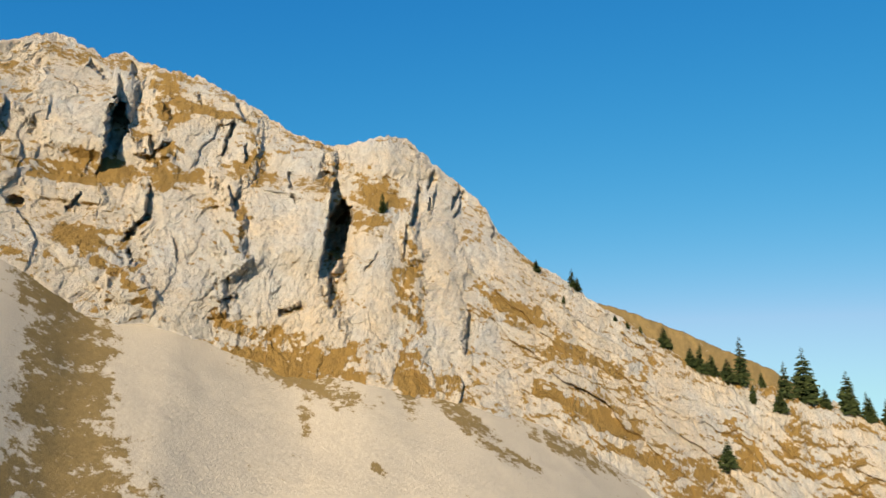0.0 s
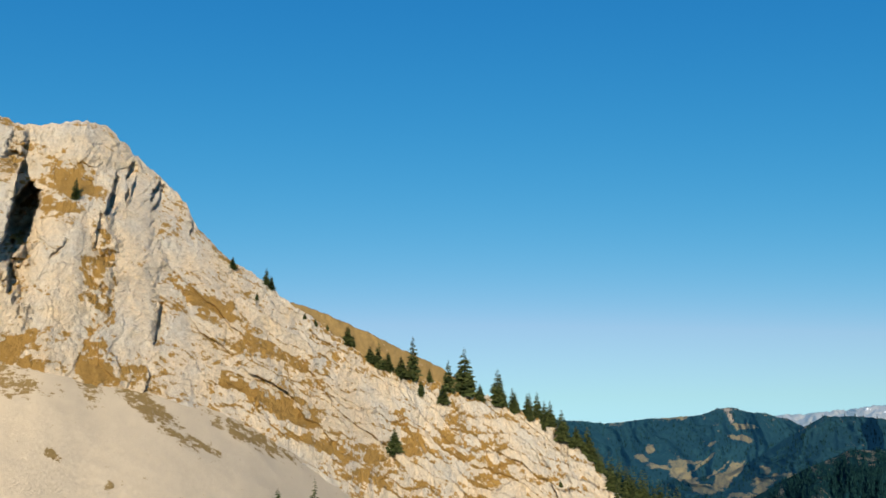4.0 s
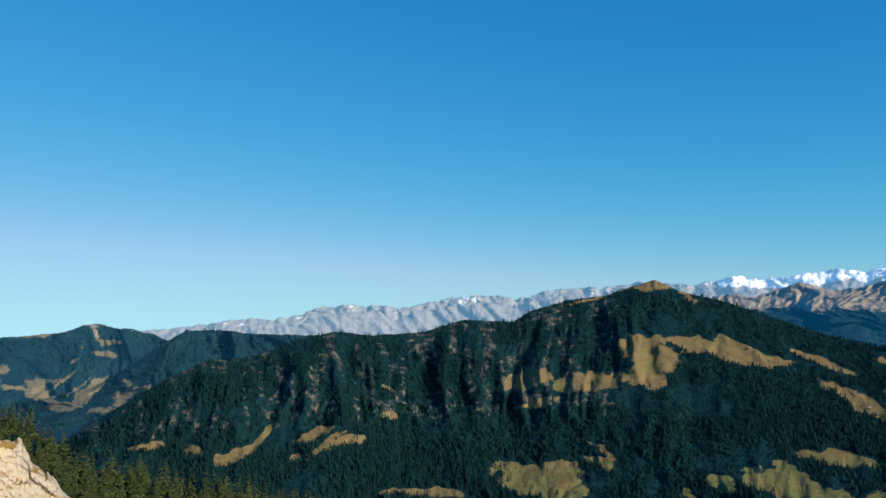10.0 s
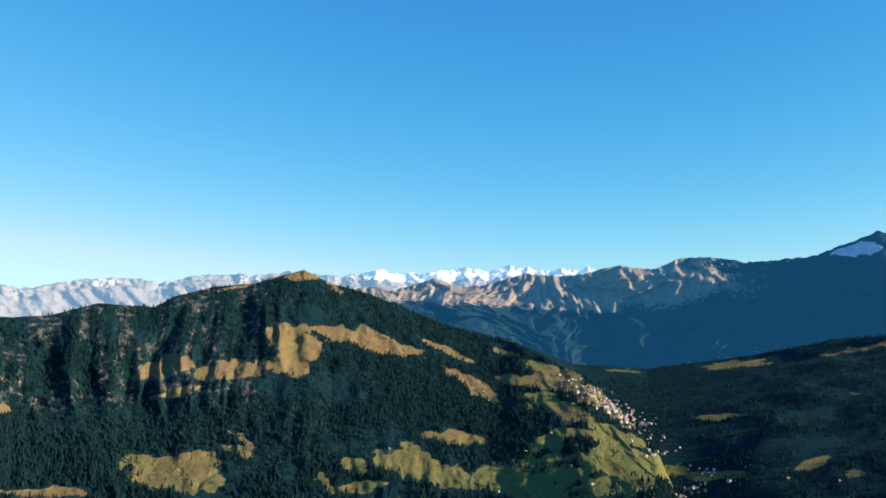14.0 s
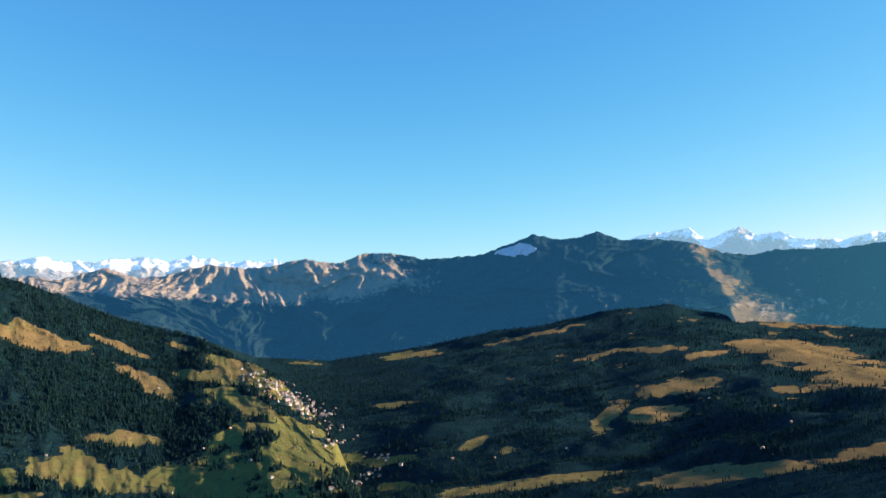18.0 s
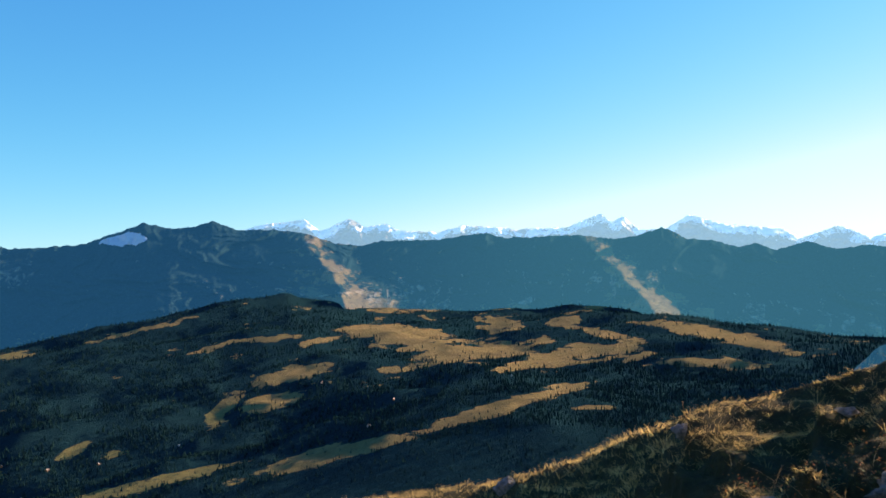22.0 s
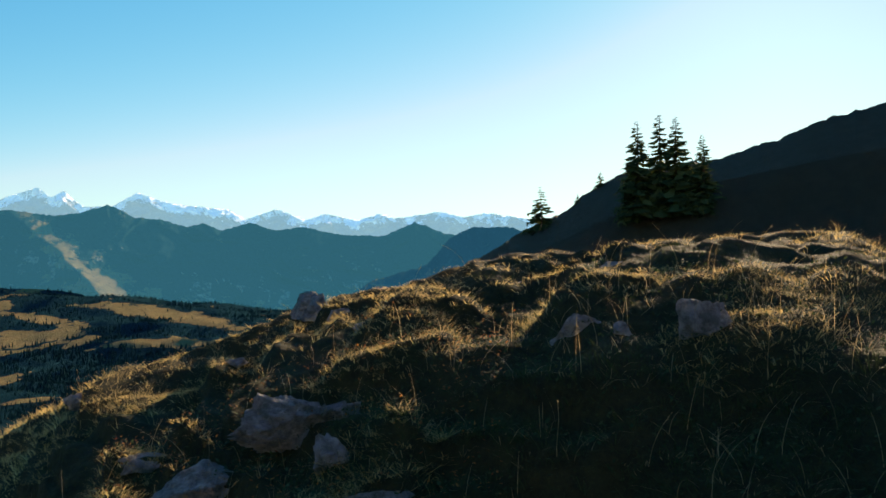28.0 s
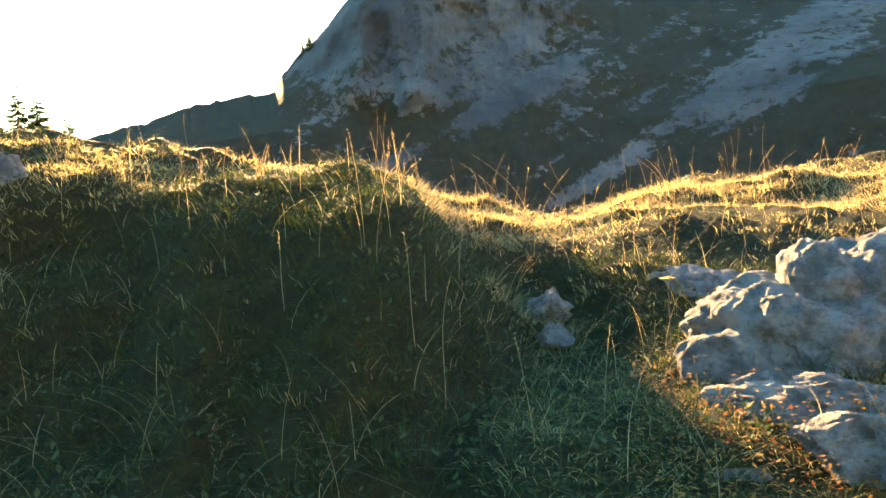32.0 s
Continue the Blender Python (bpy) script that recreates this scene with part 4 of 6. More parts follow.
    turf = 0.41 + (0.55 - 0.07 * low_side) * patches(s + 0.5 * fbm(s * 1.3, el * 1.3), el + 0.35 * fbm(s * 1.1, el * 1.7, 4.0), CLIFF_TURF + CLIFF_TURF_FOOT + CLIFF_TURF_LOW) + 1.3 * (flat - ledge) + 0.16 * fbm(x / 14, h / 6, 9.0, 4) + 0.2 * smooth(0.10, 0.0, v) + 0.16 * (0.6 - bulge) * (1 - low_side)
    turf = np.clip(turf, 0, 1)
    p = np.concatenate([place(s, r, z), place(s, r[-1] + 6, z[-1] + 0.3)[None], place(s, r[-1] + 60, z[-1] - 55)[None]])
    grow = lambda a: np.concatenate([a, a[-1:], a[-1:]])
    sheet("limestone_cliff", p, M_CLIFF, {"turf": grow(turf)}, "sunlit pale limestone cliff with grassy ledges", "cliff", flat=True)
    return p, s, el


CLIFF = cliff()


def back_slope():
    """Dry pasture that shows behind the low end of the cliff."""
    s = np.linspace(8, 26, 160)
    line = along((8, 9.6, 10.4, 9.45, 12.5, 8.75, 16, 7.3, 18.2, 6.2, 20.8, 5.0, 23, 3.4, 26, 1.6), s) + 0.05 * fbm(s * 3, 1.0)
    v = np.linspace(0, 1, 40)[:, None]
    el = line - 3.5 + 3.5 * v
    r = cliff_point(s, along(CLIFF_CREST, s)) + 28 + 25 * v + 1.0 * fbm(s * 4, v * 6)
    p = place(s, r, r * np.tan(np.radians(el)))
    p = np.concatenate([p, place(s, r[-1] + 50, r[-1] * np.tan(np.radians(line)) - 25)[None]])
    sheet("pasture_slope", p, M_SCREE, {"turf": 1.0 + 0 * p[..., 0]}, "dry golden pasture behind the cliff edge", "slope")


back_slope()


def scree():
    s = np.linspace(-50, 44, 480)
    foot = softly(CLIFF_FOOT, s, 2.4)
    r, z = profile(s, (16, 50, 110), ((60 + 0 * s, -27 + 0 * s), (125 + 0 * s, -15 - 4 * smooth(5, 30, s)), (178 + 0 * s, foot - 9.5), (cliff_point(s, foot) + 4, foot + 0.35)))
    x, y = r * np.cos(np.radians(s)), r * np.sin(np.radians(s))
    z = z + 0.22 * fbm(x / 9, y / 9, 1.0, 5) + 0.5 * fbm(x / 30, y / 30, 5.0, 3)
    hump = np.exp(-((s - 8.6) / 2.3) ** 2 - ((r - 165) / 11) ** 2)
    z = z + hump * (12.5 + 1.6 * ridged(x / 6, y / 6, 4.0, 4))
    el = np.degrees(np.arctan2(z, r))
    turf = patches(s, el, ((-23.4, 9.4, 2.6, 1.8, -0.2), (-22.6, 6.4, 2.4, 2.2, 0.0), (-22.4, 3.2, 2.6, 2.2, 0.0), (-21.6, 0.5, 3.1, 2.2, 0.0), (-20.4, -2.2, 3.8, 2.2, 0.0), (-27, -1.2, 4.5, 1.5, 0.0), (-9.0, 4.6, 4.2, 0.9, -0.3), (-8.6, 2.6, 0.5, 1.4, 0.0), (1.0, 2.6, 3.2, 0.9, -0.8),
                            (-2.5, 5.2, 1.0, 2.4, -1.3), (-4.0, -0.6, 0.5, 0.4, -0.5), (-0.6, -2.6, 0.3, 0.5, 0), (-6.8, 2.8, 0.25, 0.3, 0), (5.0, -0.2, 1.4, 0.3, -0.5), (8.0, 0.3, 3.0, 0.6, -0.5)))
    turf = np.clip((0.74 + 0.2 * smooth(-18, -21, s)) * turf + 0.45 * hump + 0.06 * fbm(x / 5, y / 5, 3.0, 4) + 0.6 * smooth(130, 110, r), 0, 1)
    sheet("scree_slope", place(s, r, z), M_SCREE, {"turf": turf}, "pale scree slope below the cliff with grassy patches", "scree")


scree()


# ---- shaded mountainside near the sun ----
SLOPE_CREST = (176, -2.0, 181, 0.6, 183.3, 1.6, 184.9, 2.8, 187.3, 4.1, 193.6, 4.7, 197.5, 5.7, 199.9, 6.7, 203.6, 7.4, 205.9, 7.7, 206.5, 9.0, 208.4, 10.9, 210, 12.3,
               211.3, 14, 216, 16.6, 222, 17.4, 240, 17.2, 250, 14, 262, 10, 290, 2, 320, -6)


# gravel runs: bearing, height angle, half width, half height, rise
GRAVEL = ((222.0, 6.6, 4.5, 0.9, 0.50), (239.5, 7.6, 8.0, 2.0, 0.56), (229.0, 1.5, 5.0, 0.8, 0.5), (214.0, 2.6, 3.0, 0.6, 0.4))


def shaded_side():
    s = np.concatenate([np.linspace(176, 250, 480), np.linspace(250.5, 320, 60)])
    crest = along(SLOPE_CREST, s) + 0.10 * fbm(s * 1.5, 5.0) + 0.04 * fbm(s * 5, 2.0, octaves=3)
    rc = along((176, 140, 186.5, 140, 190, 135, 200, 137, 205.6, 142, 207.5, 142, 214, 143, 222, 160, 240, 230, 320, 250), s)
    low = along((176, -7.5, 200, -6.5, 225, -6.0, 240, -5.0, 320, -8), s)
    mid = along((176, -3.5, 190, 2.6, 200, 4.2, 206, 5.0, 212, 5.2, 222, 5.0, 232, 5.0, 245, 6.5, 320, 2), s)
    r, z = profile(s, (20, 50, 90), ((16 + 0 * s, -11 + 0 * s), (104 + 0 * s, low), (122 + 0 * s, mid), (rc, crest)))
    el = np.degrees(np.arctan2(z, r))
    x, y = r * np.cos(np.radians(s)), r * np.sin(np.radians(s))
    face = smooth(0, 3, el - mid) * smooth(205, 211, s) * smooth(232, 222, s)
    k = smooth(crest, crest - 1.2, el)
    arc = np.radians(s) * 150
    r2 = r - k * (face * (4 * ridged(arc / 14, z / 26, 3.0, 5, 0.5) + 1.0 * fbm(arc / 5, z / 5, 1.0, 4)) + (0.6 + 1.2 * smooth(203, 208, s)) * fbm(x / 9, y / 9, 3.0, 5) * smooth(40, 80, r))
    z2 = r2 * np.tan(np.radians(el))
    gravel = patches(s, el, GRAVEL)
    turf = np.clip(0.70 + 0.3 * smooth(208, 203, s) - 0.46 * face - 0.6 * gravel + 0.14 * fbm(x / 6, y / 6, 6.0, 6, 0.6) + 0.16 * fbm((el - 0.55 * s) * 1.1, s * 0.12, 3.0, 4) + 0.08, 0, 1)
    p = np.concatenate([place(s, r2, z2), place(s, r2[-1] + 40, z2[-1] - 30)[None]])
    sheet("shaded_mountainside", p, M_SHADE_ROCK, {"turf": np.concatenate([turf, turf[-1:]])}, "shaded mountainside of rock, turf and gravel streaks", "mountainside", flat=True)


shaded_side()

# ---- ground: the grassy knoll of the lookout, then the land below it out to the horizon ----
KNOLL_R = (0, 9, 60, 9, 100, 11, 125, 12.5, 141, 11.3, 154, 6.4, 160, 6.3, 167, 6.4, 174, 6.3, 180, 6.3, 187, 6.1, 193, 6.2, 201, 6.2, 203, 5.6, 205, 5.1, 208, 5.1, 213, 4.8, 218, 4.6, 226, 4.8, 235, 5.8, 250, 6.2, 300, 7, 360, 9)
KNOLL_Z = (0, -2.6, 60, -3.0, 100, -3.4, 125, -3.5, 141, -2.92, 147, -2.06, 154, -1.10, 157, -1.0, 161, -0.95, 165, -0.80, 169, -0.65, 171, -0.61, 174, -0.52, 177, -0.47, 181, -0.39, 185, -0.32, 188, -0.30, 193, -0.27, 198, -0.27, 201, -0.27,
           203, -0.40, 205, -0.51, 208, -0.53, 213, -0.51, 216.5, -0.58, 219.5, -0.74, 226, -0.76, 235, -0.58, 250, -0.5, 300, -1.2, 360, -2.6)


# tufted ledges of the bank: x, y, half length along x and y, height
MOUNDS = ((-4.85, -0.28, 0.16, 0.30, 0.10), (-4.50, -0.40, 0.14, 0.26, 0.09), (-3.86, -0.36, 0.15, 0.26, 0.10), (-3.14, -0.34, 0.13, 0.18, 0.13), (-3.80, -1.46, 0.13, 0.22, 0.10), (-2.86, -0.50, 0.16, 0.22, 0.13), (-2.80, -0.95, 0.16, 0.20, 0.12), (-3.25, -1.45, 0.14, 0.2, 0.11),
          (-3.9, 1.32, 0.2, 0.28, 0.04), (-4.2, 0.55, 0.2, 0.3, 0.03), (-3.4, 0.98, 0.14, 0.24, 0.06), (-5.3, -0.7, 0.2, 0.35, 0.06), (-5.0, -1.75, 0.2, 0.4, 0.07))


def knoll_height(s, r):
    """Height of the near ground on a bearing at a distance."""
    s = np.mod(s, 360)
    rc, zc = along(KNOLL_R, s), along(KNOLL_Z, s)
    f = r / rc
    rise = np.clip(f, 0, 1) ** 0.72
    face = smooth(150, 163, s) * smooth(224, 214, s)
    rise = (1 - face) * rise + face * np.interp(f, (0, 0.2, 0.33, 0.45, 0.55, 0.64, 0.80, 0.90, 1), (0, 0.06, 0.26, 0.54, 0.77, 0.88, 0.93, 0.965, 1))
    brow = smooth(202.5, 206, s) * smooth(224, 214, s)
    rise = (1 - brow) * rise + brow * np.interp(f, (0, 0.2, 0.33, 0.45, 0.55, 0.64, 0.80, 1), (0, 0.05, 0.20, 0.52, 0.82, 0.93, 0.97, 1))
    z = -1.75 + (zc + 1.75) * rise
    fall = along((0, 0.7, 120, 0.62, 150, 0.55, 170, 0.42, 185, 0.30, 200, 0.22, 215, 0.12, 235, 0.05, 260, 0.1, 300, 0.5, 360, 0.7), s)
    over = np.clip(r - rc, 0, None)
    z = z - fall * over * over / (over + 1.5)
    x, y = r * np.cos(np.radians(s)), r * np.sin(np.radians(s))
    # narrow terraces: a level tread, then a steep riser
    q = z / 0.18 + 0.9 * fbm(x / 1.0, y / 1.0, 11.0, 3)
    u = q - np.floor(q)
    z = z + 0.18 * (smooth(0.62, 0.98, u) - u) * smooth(134, 144, s) * smooth(193, 184, s) * smooth(1.04, 0.94, f) * smooth(1.0, 2.0, r)
    calm = 0.45 + 0.55 * smooth(176, 188, s)
    lump = calm * 0.11 * fbm(x / 0.9, y / 0.9, 1.0, 4) + 0.035 * ridged(x / 0.35, y / 0.35, 2.0, 3) + calm * 0.07 * np.abs(value_noise(x / 0.5, y / 0.5, 6.0)) * smooth(0.55, 0.75, f)
    for mx, my, lx, ly, up in MOUNDS:
        q = ((x - mx) / lx) ** 2 + ((-y - my) / ly) ** 2
        z = z + up * smooth(1.7, 0.5, q)
    return z + lump * smooth(0.8, 2.2, r) * smooth(40, 15, r)


def ground():
    s = np.concatenate([np.linspace(0, 118, 60, endpoint=False), np.linspace(118, 262, 360), np.linspace(264, 360, 50)])
    r = np.concatenate([np.linspace(0.02, 1.2, 12), np.linspace(1.25, 9, 150), np.geomspace(9.2, 26, 50), np.geomspace(28, 4950, 50)])[:, None]
    z = knoll_height(s, np.minimum(r, 26))
    far = np.interp(r, [26, 60, 120, 230, 520, 900, 2000, 4950], [-12, -36, -62, -110, -300, -420, -420, -420])
    t = smooth(18, 60, r)
    z = np.where(r > 26, (1 - t) * (z - 0.45 * (r - 26)) + t * far, z)
    z = np.minimum(z, np.where(r > 14, -0.08 * (r - 14) + 0.5, 9))
    sheet("ground", place(s, r + 0 * s, z), M_TURF, None, "grassy mountain ground falling away to the valley", "ground")


ground()


# ---- things: shared tools ----
rng = np.random.default_rng(11)


def part(name, mesh, parent, label=""):
    ob = new(name, mesh)
    ob.parent = parent
    return tagged(ob, label)


def root(name, label, category, group=""):
    return tagged(new(name), label, category, group)


def soup(name, tris, material, flat=True):
    """A mesh from loose triangles, an array of n x 3 points x 3."""
    tris = np.asarray(tris, dtype=np.float32)
    return mesh_from(name, tris.reshape(-1, 3), np.arange(len(tris) * 3).reshape(-1, 3), material, flat)


def tube(path, radii, sides=6):
    """A tapering tube along a path: vertices and quads."""
    path, radii = np.asarray(path, float), np.asarray(radii, float)
    a = np.linspace(0, 2 * np.pi, sides, endpoint=False)
    way = np.gradient(path, axis=0)
    way /= np.linalg.norm(way, axis=1)[:, None] + 1e-9
    side = np.cross(way, (0.31, 0.95, 0.05))
    side /= np.linalg.norm(side, axis=1)[:, None] + 1e-9
    other = np.cross(way, side)
    v = path[:, None] + radii[:, None, None] * (np.cos(a)[None, :, None] * side[:, None] + np.sin(a)[None, :, None] * other[:, None])
    n = len(path)
    i = np.arange(n * sides).reshape(n, sides)
    j = np.roll(i, -1, axis=1)
    return v.reshape(-1, 3), np.stack([i[:-1], j[:-1], j[1:], i[1:]], -1).reshape(-1, 4)


# ---- spruces ----
def crown_tris(rand, levels, per, twigs, width=0.17, ragged=0.35, low=0.06):
    """Drooping fronds round a stem of height 1, as triangles."""
    out = []
    for k in range(levels):
        t = (k + rand.uniform(0, 0.8)) / levels
        z = low + (0.985 - low) * t
        reach = width * (1 - t) ** 0.8 * (0.45 + 0.55 * min(1.0, (t + 0.04) * 9)) + 0.012
        for b in range(max(4, int(per * (1 - 0.55 * t)))):
            a = rand.uniform(0, 2 * np.pi)
            ln = reach * (1 + rand.uniform(-ragged, ragged))
            d = np.array((np.cos(a), np.sin(a), 0.0))
            n = np.array((-np.sin(a), np.cos(a), 0.0))
            drop = ln * (0.25 + 0.5 * (1 - t)) * rand.uniform(0.5, 1.2)
            base = np.array((0, 0, z + 0.01 + rand.uniform(-0.6, 0.6) / levels * (1 - t)))
            tip = base + d * ln + np.array((0, 0, -drop + ln * 0.18))
            mid = base + d * ln * 0.55 + np.array((0, 0, -drop * 0.42))
            w = ln * rand.uniform(0.22, 0.38)
            sag = np.array((0, 0, -w * 0.55))
            out += [(base, mid + n * w + sag, tip), (base, tip, mid - n * w + sag)]
            for q in range(twigs):
                f = rand.uniform(0.25, 0.95)
                c = base + (tip - base) * f
                side = n * rand.choice((-1, 1)) * w * rand.uniform(0.5, 1.3) + d * ln * 0.12
                hang = np.array((0, 0, -rand.uniform(0.3, 1.0) * w))
                out.append((c - d * ln * 0.05, c + d * ln * 0.07, c + side + hang))
    return np.array(out)


def spruce(seed, levels, per, twigs, width, label, group, ragged=0.35, low=0.06):
    """A spruce of height 1 with its stem and crown, to be copied at its true height."""
    rand = np.random.default_rng(seed)
    tree = root("spruce_tree", label, "tree", group)
    bend = np.cumsum(rand.normal(0, 0.003, (6, 2)), axis=0)
    path = np.column_stack([bend, np.linspace(-0.03, 0.97, 6)])
    v, f = tube(path, np.linspace(0.016, 0.002, 6), 7)
    part("trunk", mesh_from("spruce_trunk", v, f, M_BARK), tree)
    part("crown", soup("spruce_crown", crown_tris(rand, levels, per, twigs, width, ragged, low), M_NEEDLE), tree)
    return tree


def stand(tree, p, height, turn=0.0, fat=1.0):
    m = Matrix.Translation(p) @ Matrix.Rotation(turn, 4, "Z") @ Matrix.Diagonal((height * fat, height * fat, height, 1))
    return copy_thing(tree, m)


# spruces along the cliff's edge: bearing, height angle of the foot, height in metres
EDGE_TREES = ((6.1, 11.7, 3.9), (8.5, 10.7, 5.6), (8.8, 10.6, 4.2), (7.9, 9.6, 2.8), (14.2, 7.0, 6.4), (14.6, 6.6, 4.6), (16.1, 7.0, 4.1), (16.8, 6.8, 4.6), (15.8, 5.4, 5.8), (16.4, 5.0, 9.2),
              (17.1, 4.9, 6.2), (18.8, 4.2, 15.6), (18.0, 4.5, 7.4), (20.0, 4.3, 5.2), (20.9, 2.6, 6.4), (21.3, 3.7, 11.8), (22.4, 3.3, 16.6), (22.0, 3.4, 7.0), (23.5, 2.8, 5.9), (24.7, 2.5, 13.2),
              (25.1, 2.5, 8.0), (25.7, 2.8, 9.0), (26.7, 2.3, 8.2))
EDGE_TREES_LOW = ((26.9, 1.3, 7.5), (27.4, 2.0, 9.6), (27.9, 1.7, 9.2), (28.2, 1.6, 6.6), (27.8, 0.7, 5.4), (29.1, 0.1, 11.2), (29.6, -0.5, 4.8), (30.0, 0.0, 7.4), (30.7, -0.9, 10.5), (30.3, -0.8, 7.0),
                  (31.4, -1.7, 9.0), (25.9, 2.9, 7.6), (26.9, 1.4, 10.4), (28.3, 1.7, 9.6), (29.5, -0.4, 5.2), (21.0, 2.6, 5.6), (32.5, -4.0, 6.2), (28.8, -3.0, 2.4), (24.9, 2.6, 10.6), (22.9, 3.7, 8.0), (31.0, -0.6, 8.0), (32.2, -3.0, 7.0), (19.4, 3.1, 6.2), (17.6, -0.6, 7.2), (-4.3, 15.4, 6.8), (12.0, 7.9, 2.4), (12.8, 7.6, 2.4), (11.2, 8.4, 2.0))


def cliff_edge_trees():
    kinds = [spruce(k, 32, 13, 4, w, "dark green spruce standing on the limestone edge", "spruces on the cliff edge", rg, lo)
             for k, w, rg, lo in ((21, 0.21, 0.45, 0.04), (22, 0.25, 0.5, 0.02), (23, 0.17, 0.55, 0.06), (24, 0.30, 0.4, 0.0))]
    pts, bear, elev = CLIFF[0], CLIFF[1], CLIFF[2]
    count = 0
    for s, e, h in EDGE_TREES + EDGE_TREES_LOW:
        i = int(np.argmin(np.abs(bear - s)))
        j = int(np.argmin(np.abs(elev[:, i] - e)))
        p = pts[j, i] + np.array((0.0, 0.0, -0.25))
        bushy = h < 7.5 and count % 2 == 0
        stand(kinds[3 if bushy else count % 3], p, h * 1.12, count * 2.4, 1.25 if bushy else 1.0)
        count += 1
    for k in kinds:
        for o in (*k.children, k):
            bpy.data.objects.remove(o)


cliff_edge_trees()


def scree_tree():
    bare = spruce(77, 16, 6, 1, 0.16, "thin sparse spruce on a rocky hump of the scree", "young spruces on the slope", 0.5, 0.1)
    bush = spruce(78, 12, 9, 2, 0.4, "low dark conifer bush on a rocky hump", "bushes on the scree", 0.4, 0.0)
    for tree, s, r, z, h in ((bare, 12.3, 166, -13.0, 7.0), (bush, 9.9, 166, -10.4, 2.2)):
        stand(tree, place(s, r, z), h)
        for o in (*tree.children, tree):
            bpy.data.objects.remove(o)


scree_tree()

# spruces on the shaded slope below the sun: bearing, distance, foot height, height
SLOPE_TREES = ((188.4, 118.6, 2.0, 13.9), (189.9, 118.8, 2.2, 14.6), (191.0, 118.8, 2.2, 14.0), (192.7, 118.6, 2.2, 11.2), (187.6, 118.0, 1.6, 6.0), (190.5, 119.5, 2.6, 7.0), (191.9, 117.5, 2.2, 6.0))
SMALL_SLOPE_TREES = ((181.75, 136, -2.8, 11.4), (185.9, 139.5, 7.2, 3.6), (184.3, 139, 4.8, 2.3))


def slope_trees():
    kinds = [spruce(30 + k, 62, 8, 4, w, "backlit spruce in a clump on the shaded slope", "spruces on the shaded slope", 0.55, 0.04) for k, w in enumerate((0.20, 0.17, 0.21))]
    for k, (s, r, z, h) in enumerate(SLOPE_TREES):
        stand(kinds[k % 3], place(s, r, z), h, k * 1.9)
    lone = spruce(41, 26, 9, 8, 0.30, "lone young spruce with sparse drooping branches", "young spruces on the slope", 0.5, 0.02)
    for k, (s, r, z, h) in enumerate(SMALL_SLOPE_TREES):
        stand(lone, place(s, r, z - 0.2), h, k * 1.3)
    two = spruce(42, 24, 9, 5, 0.17, "small spruce growing on the rock top", "young spruces on the slope", 0.4, 0.03)
    for s, e, h, r in ((208.4, 10.5, 4.6, 141), (207.9, 10.2, 3.2, 141)):
        stand(two, place(s, r, r * math.tan(radians(e)) - 0.4), h, s)
    for k in (*kinds, lone, two):
        for o in (*k.children, k):
            bpy.data.objects.remove(o)


slope_trees()


# ---- woods too dense to count ----
def cone_tree():
    """A rough far spruce of two tiers, height 1."""
    out = []
    for r, z0, z1, n in ((0.20, 0.04, 0.72, 4), (0.14, 0.40, 1.0, 4)):
        a = np.linspace(0, 2 * np.pi, n, endpoint=False) + z0 * 3
        ring = np.stack([r * np.cos(a), r * np.sin(a), np.full(n, z0) + 0.05 * np.cos(3 * a)], -1)
        for k in range(n):
            out.append((ring[k], ring[(k + 1) % n], (0, 0, z1)))
    return np.array(out, dtype=np.float32)


def woods(name, points, heights, template, material, label, slim=1.0):
    n = len(points)
    a = rng.uniform(0, 2 * np.pi, n)
    c, s = np.cos(a), np.sin(a)
    wide = heights * slim * rng.uniform(0.8, 1.35, n)
    t = template[None]
    x = (t[..., 0] * c[:, None, None] - t[..., 1] * s[:, None, None]) * wide[:, None, None]
    y = (t[..., 0] * s[:, None, None] + t[..., 1] * c[:, None, None]) * wide[:, None, None]
    z = t[..., 2] * heights[:, None, None] * np.ones_like(x)
    tris = np.stack([x, y, z], -1) + np.asarray(points)[:, None, None, :]
    # one island a tree: share the corners of each tree's triangles
    verts = tris.reshape(n, -1, 3)
    flatt = np.round(template.reshape(-1, 3), 5)
    uniq, first, inverse = np.unique(flatt, axis=0, return_index=True, return_inverse=True)
    inverse = np.ravel(inverse)
    v = verts[:, first].reshape(-1, 3)
    f = (inverse.reshape(-1, 3)[None] + (np.arange(n) * len(first))[:, None, None]).reshape(-1, 3)
    return tagged(new(name, mesh_from(name, v, f, material, True)), label, "forest", kind="stuff")


def scatter(land_form, count, keep, jag=0.25, thin=-9.0):
    """Random places on a land form where the land cover allows."""
    p, meadow, s, el = land_form
    i = rng.integers(0, p.shape[0] - 1, count)
    j = rng.integers(0, p.shape[1] - 1, count)
    q = p[i, j] + (p[i + 1, j] - p[i, j]) * rng.random((count, 1)) + (p[i, j + 1] - p[i, j]) * rng.random((count, 1))
    m = meadow[i, j] + jag * rng.normal(0, 1, count) * 0.35
    ok = keep(m, s[j], el[i, j])
    clump = fbm(q[:, 0] / 70, q[:, 1] / 70, 1.0, 4)
    return q[ok & (clump + rng.normal(0, 0.35, count) > thin)]


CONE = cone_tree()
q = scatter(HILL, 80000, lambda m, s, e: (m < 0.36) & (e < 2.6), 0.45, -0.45)
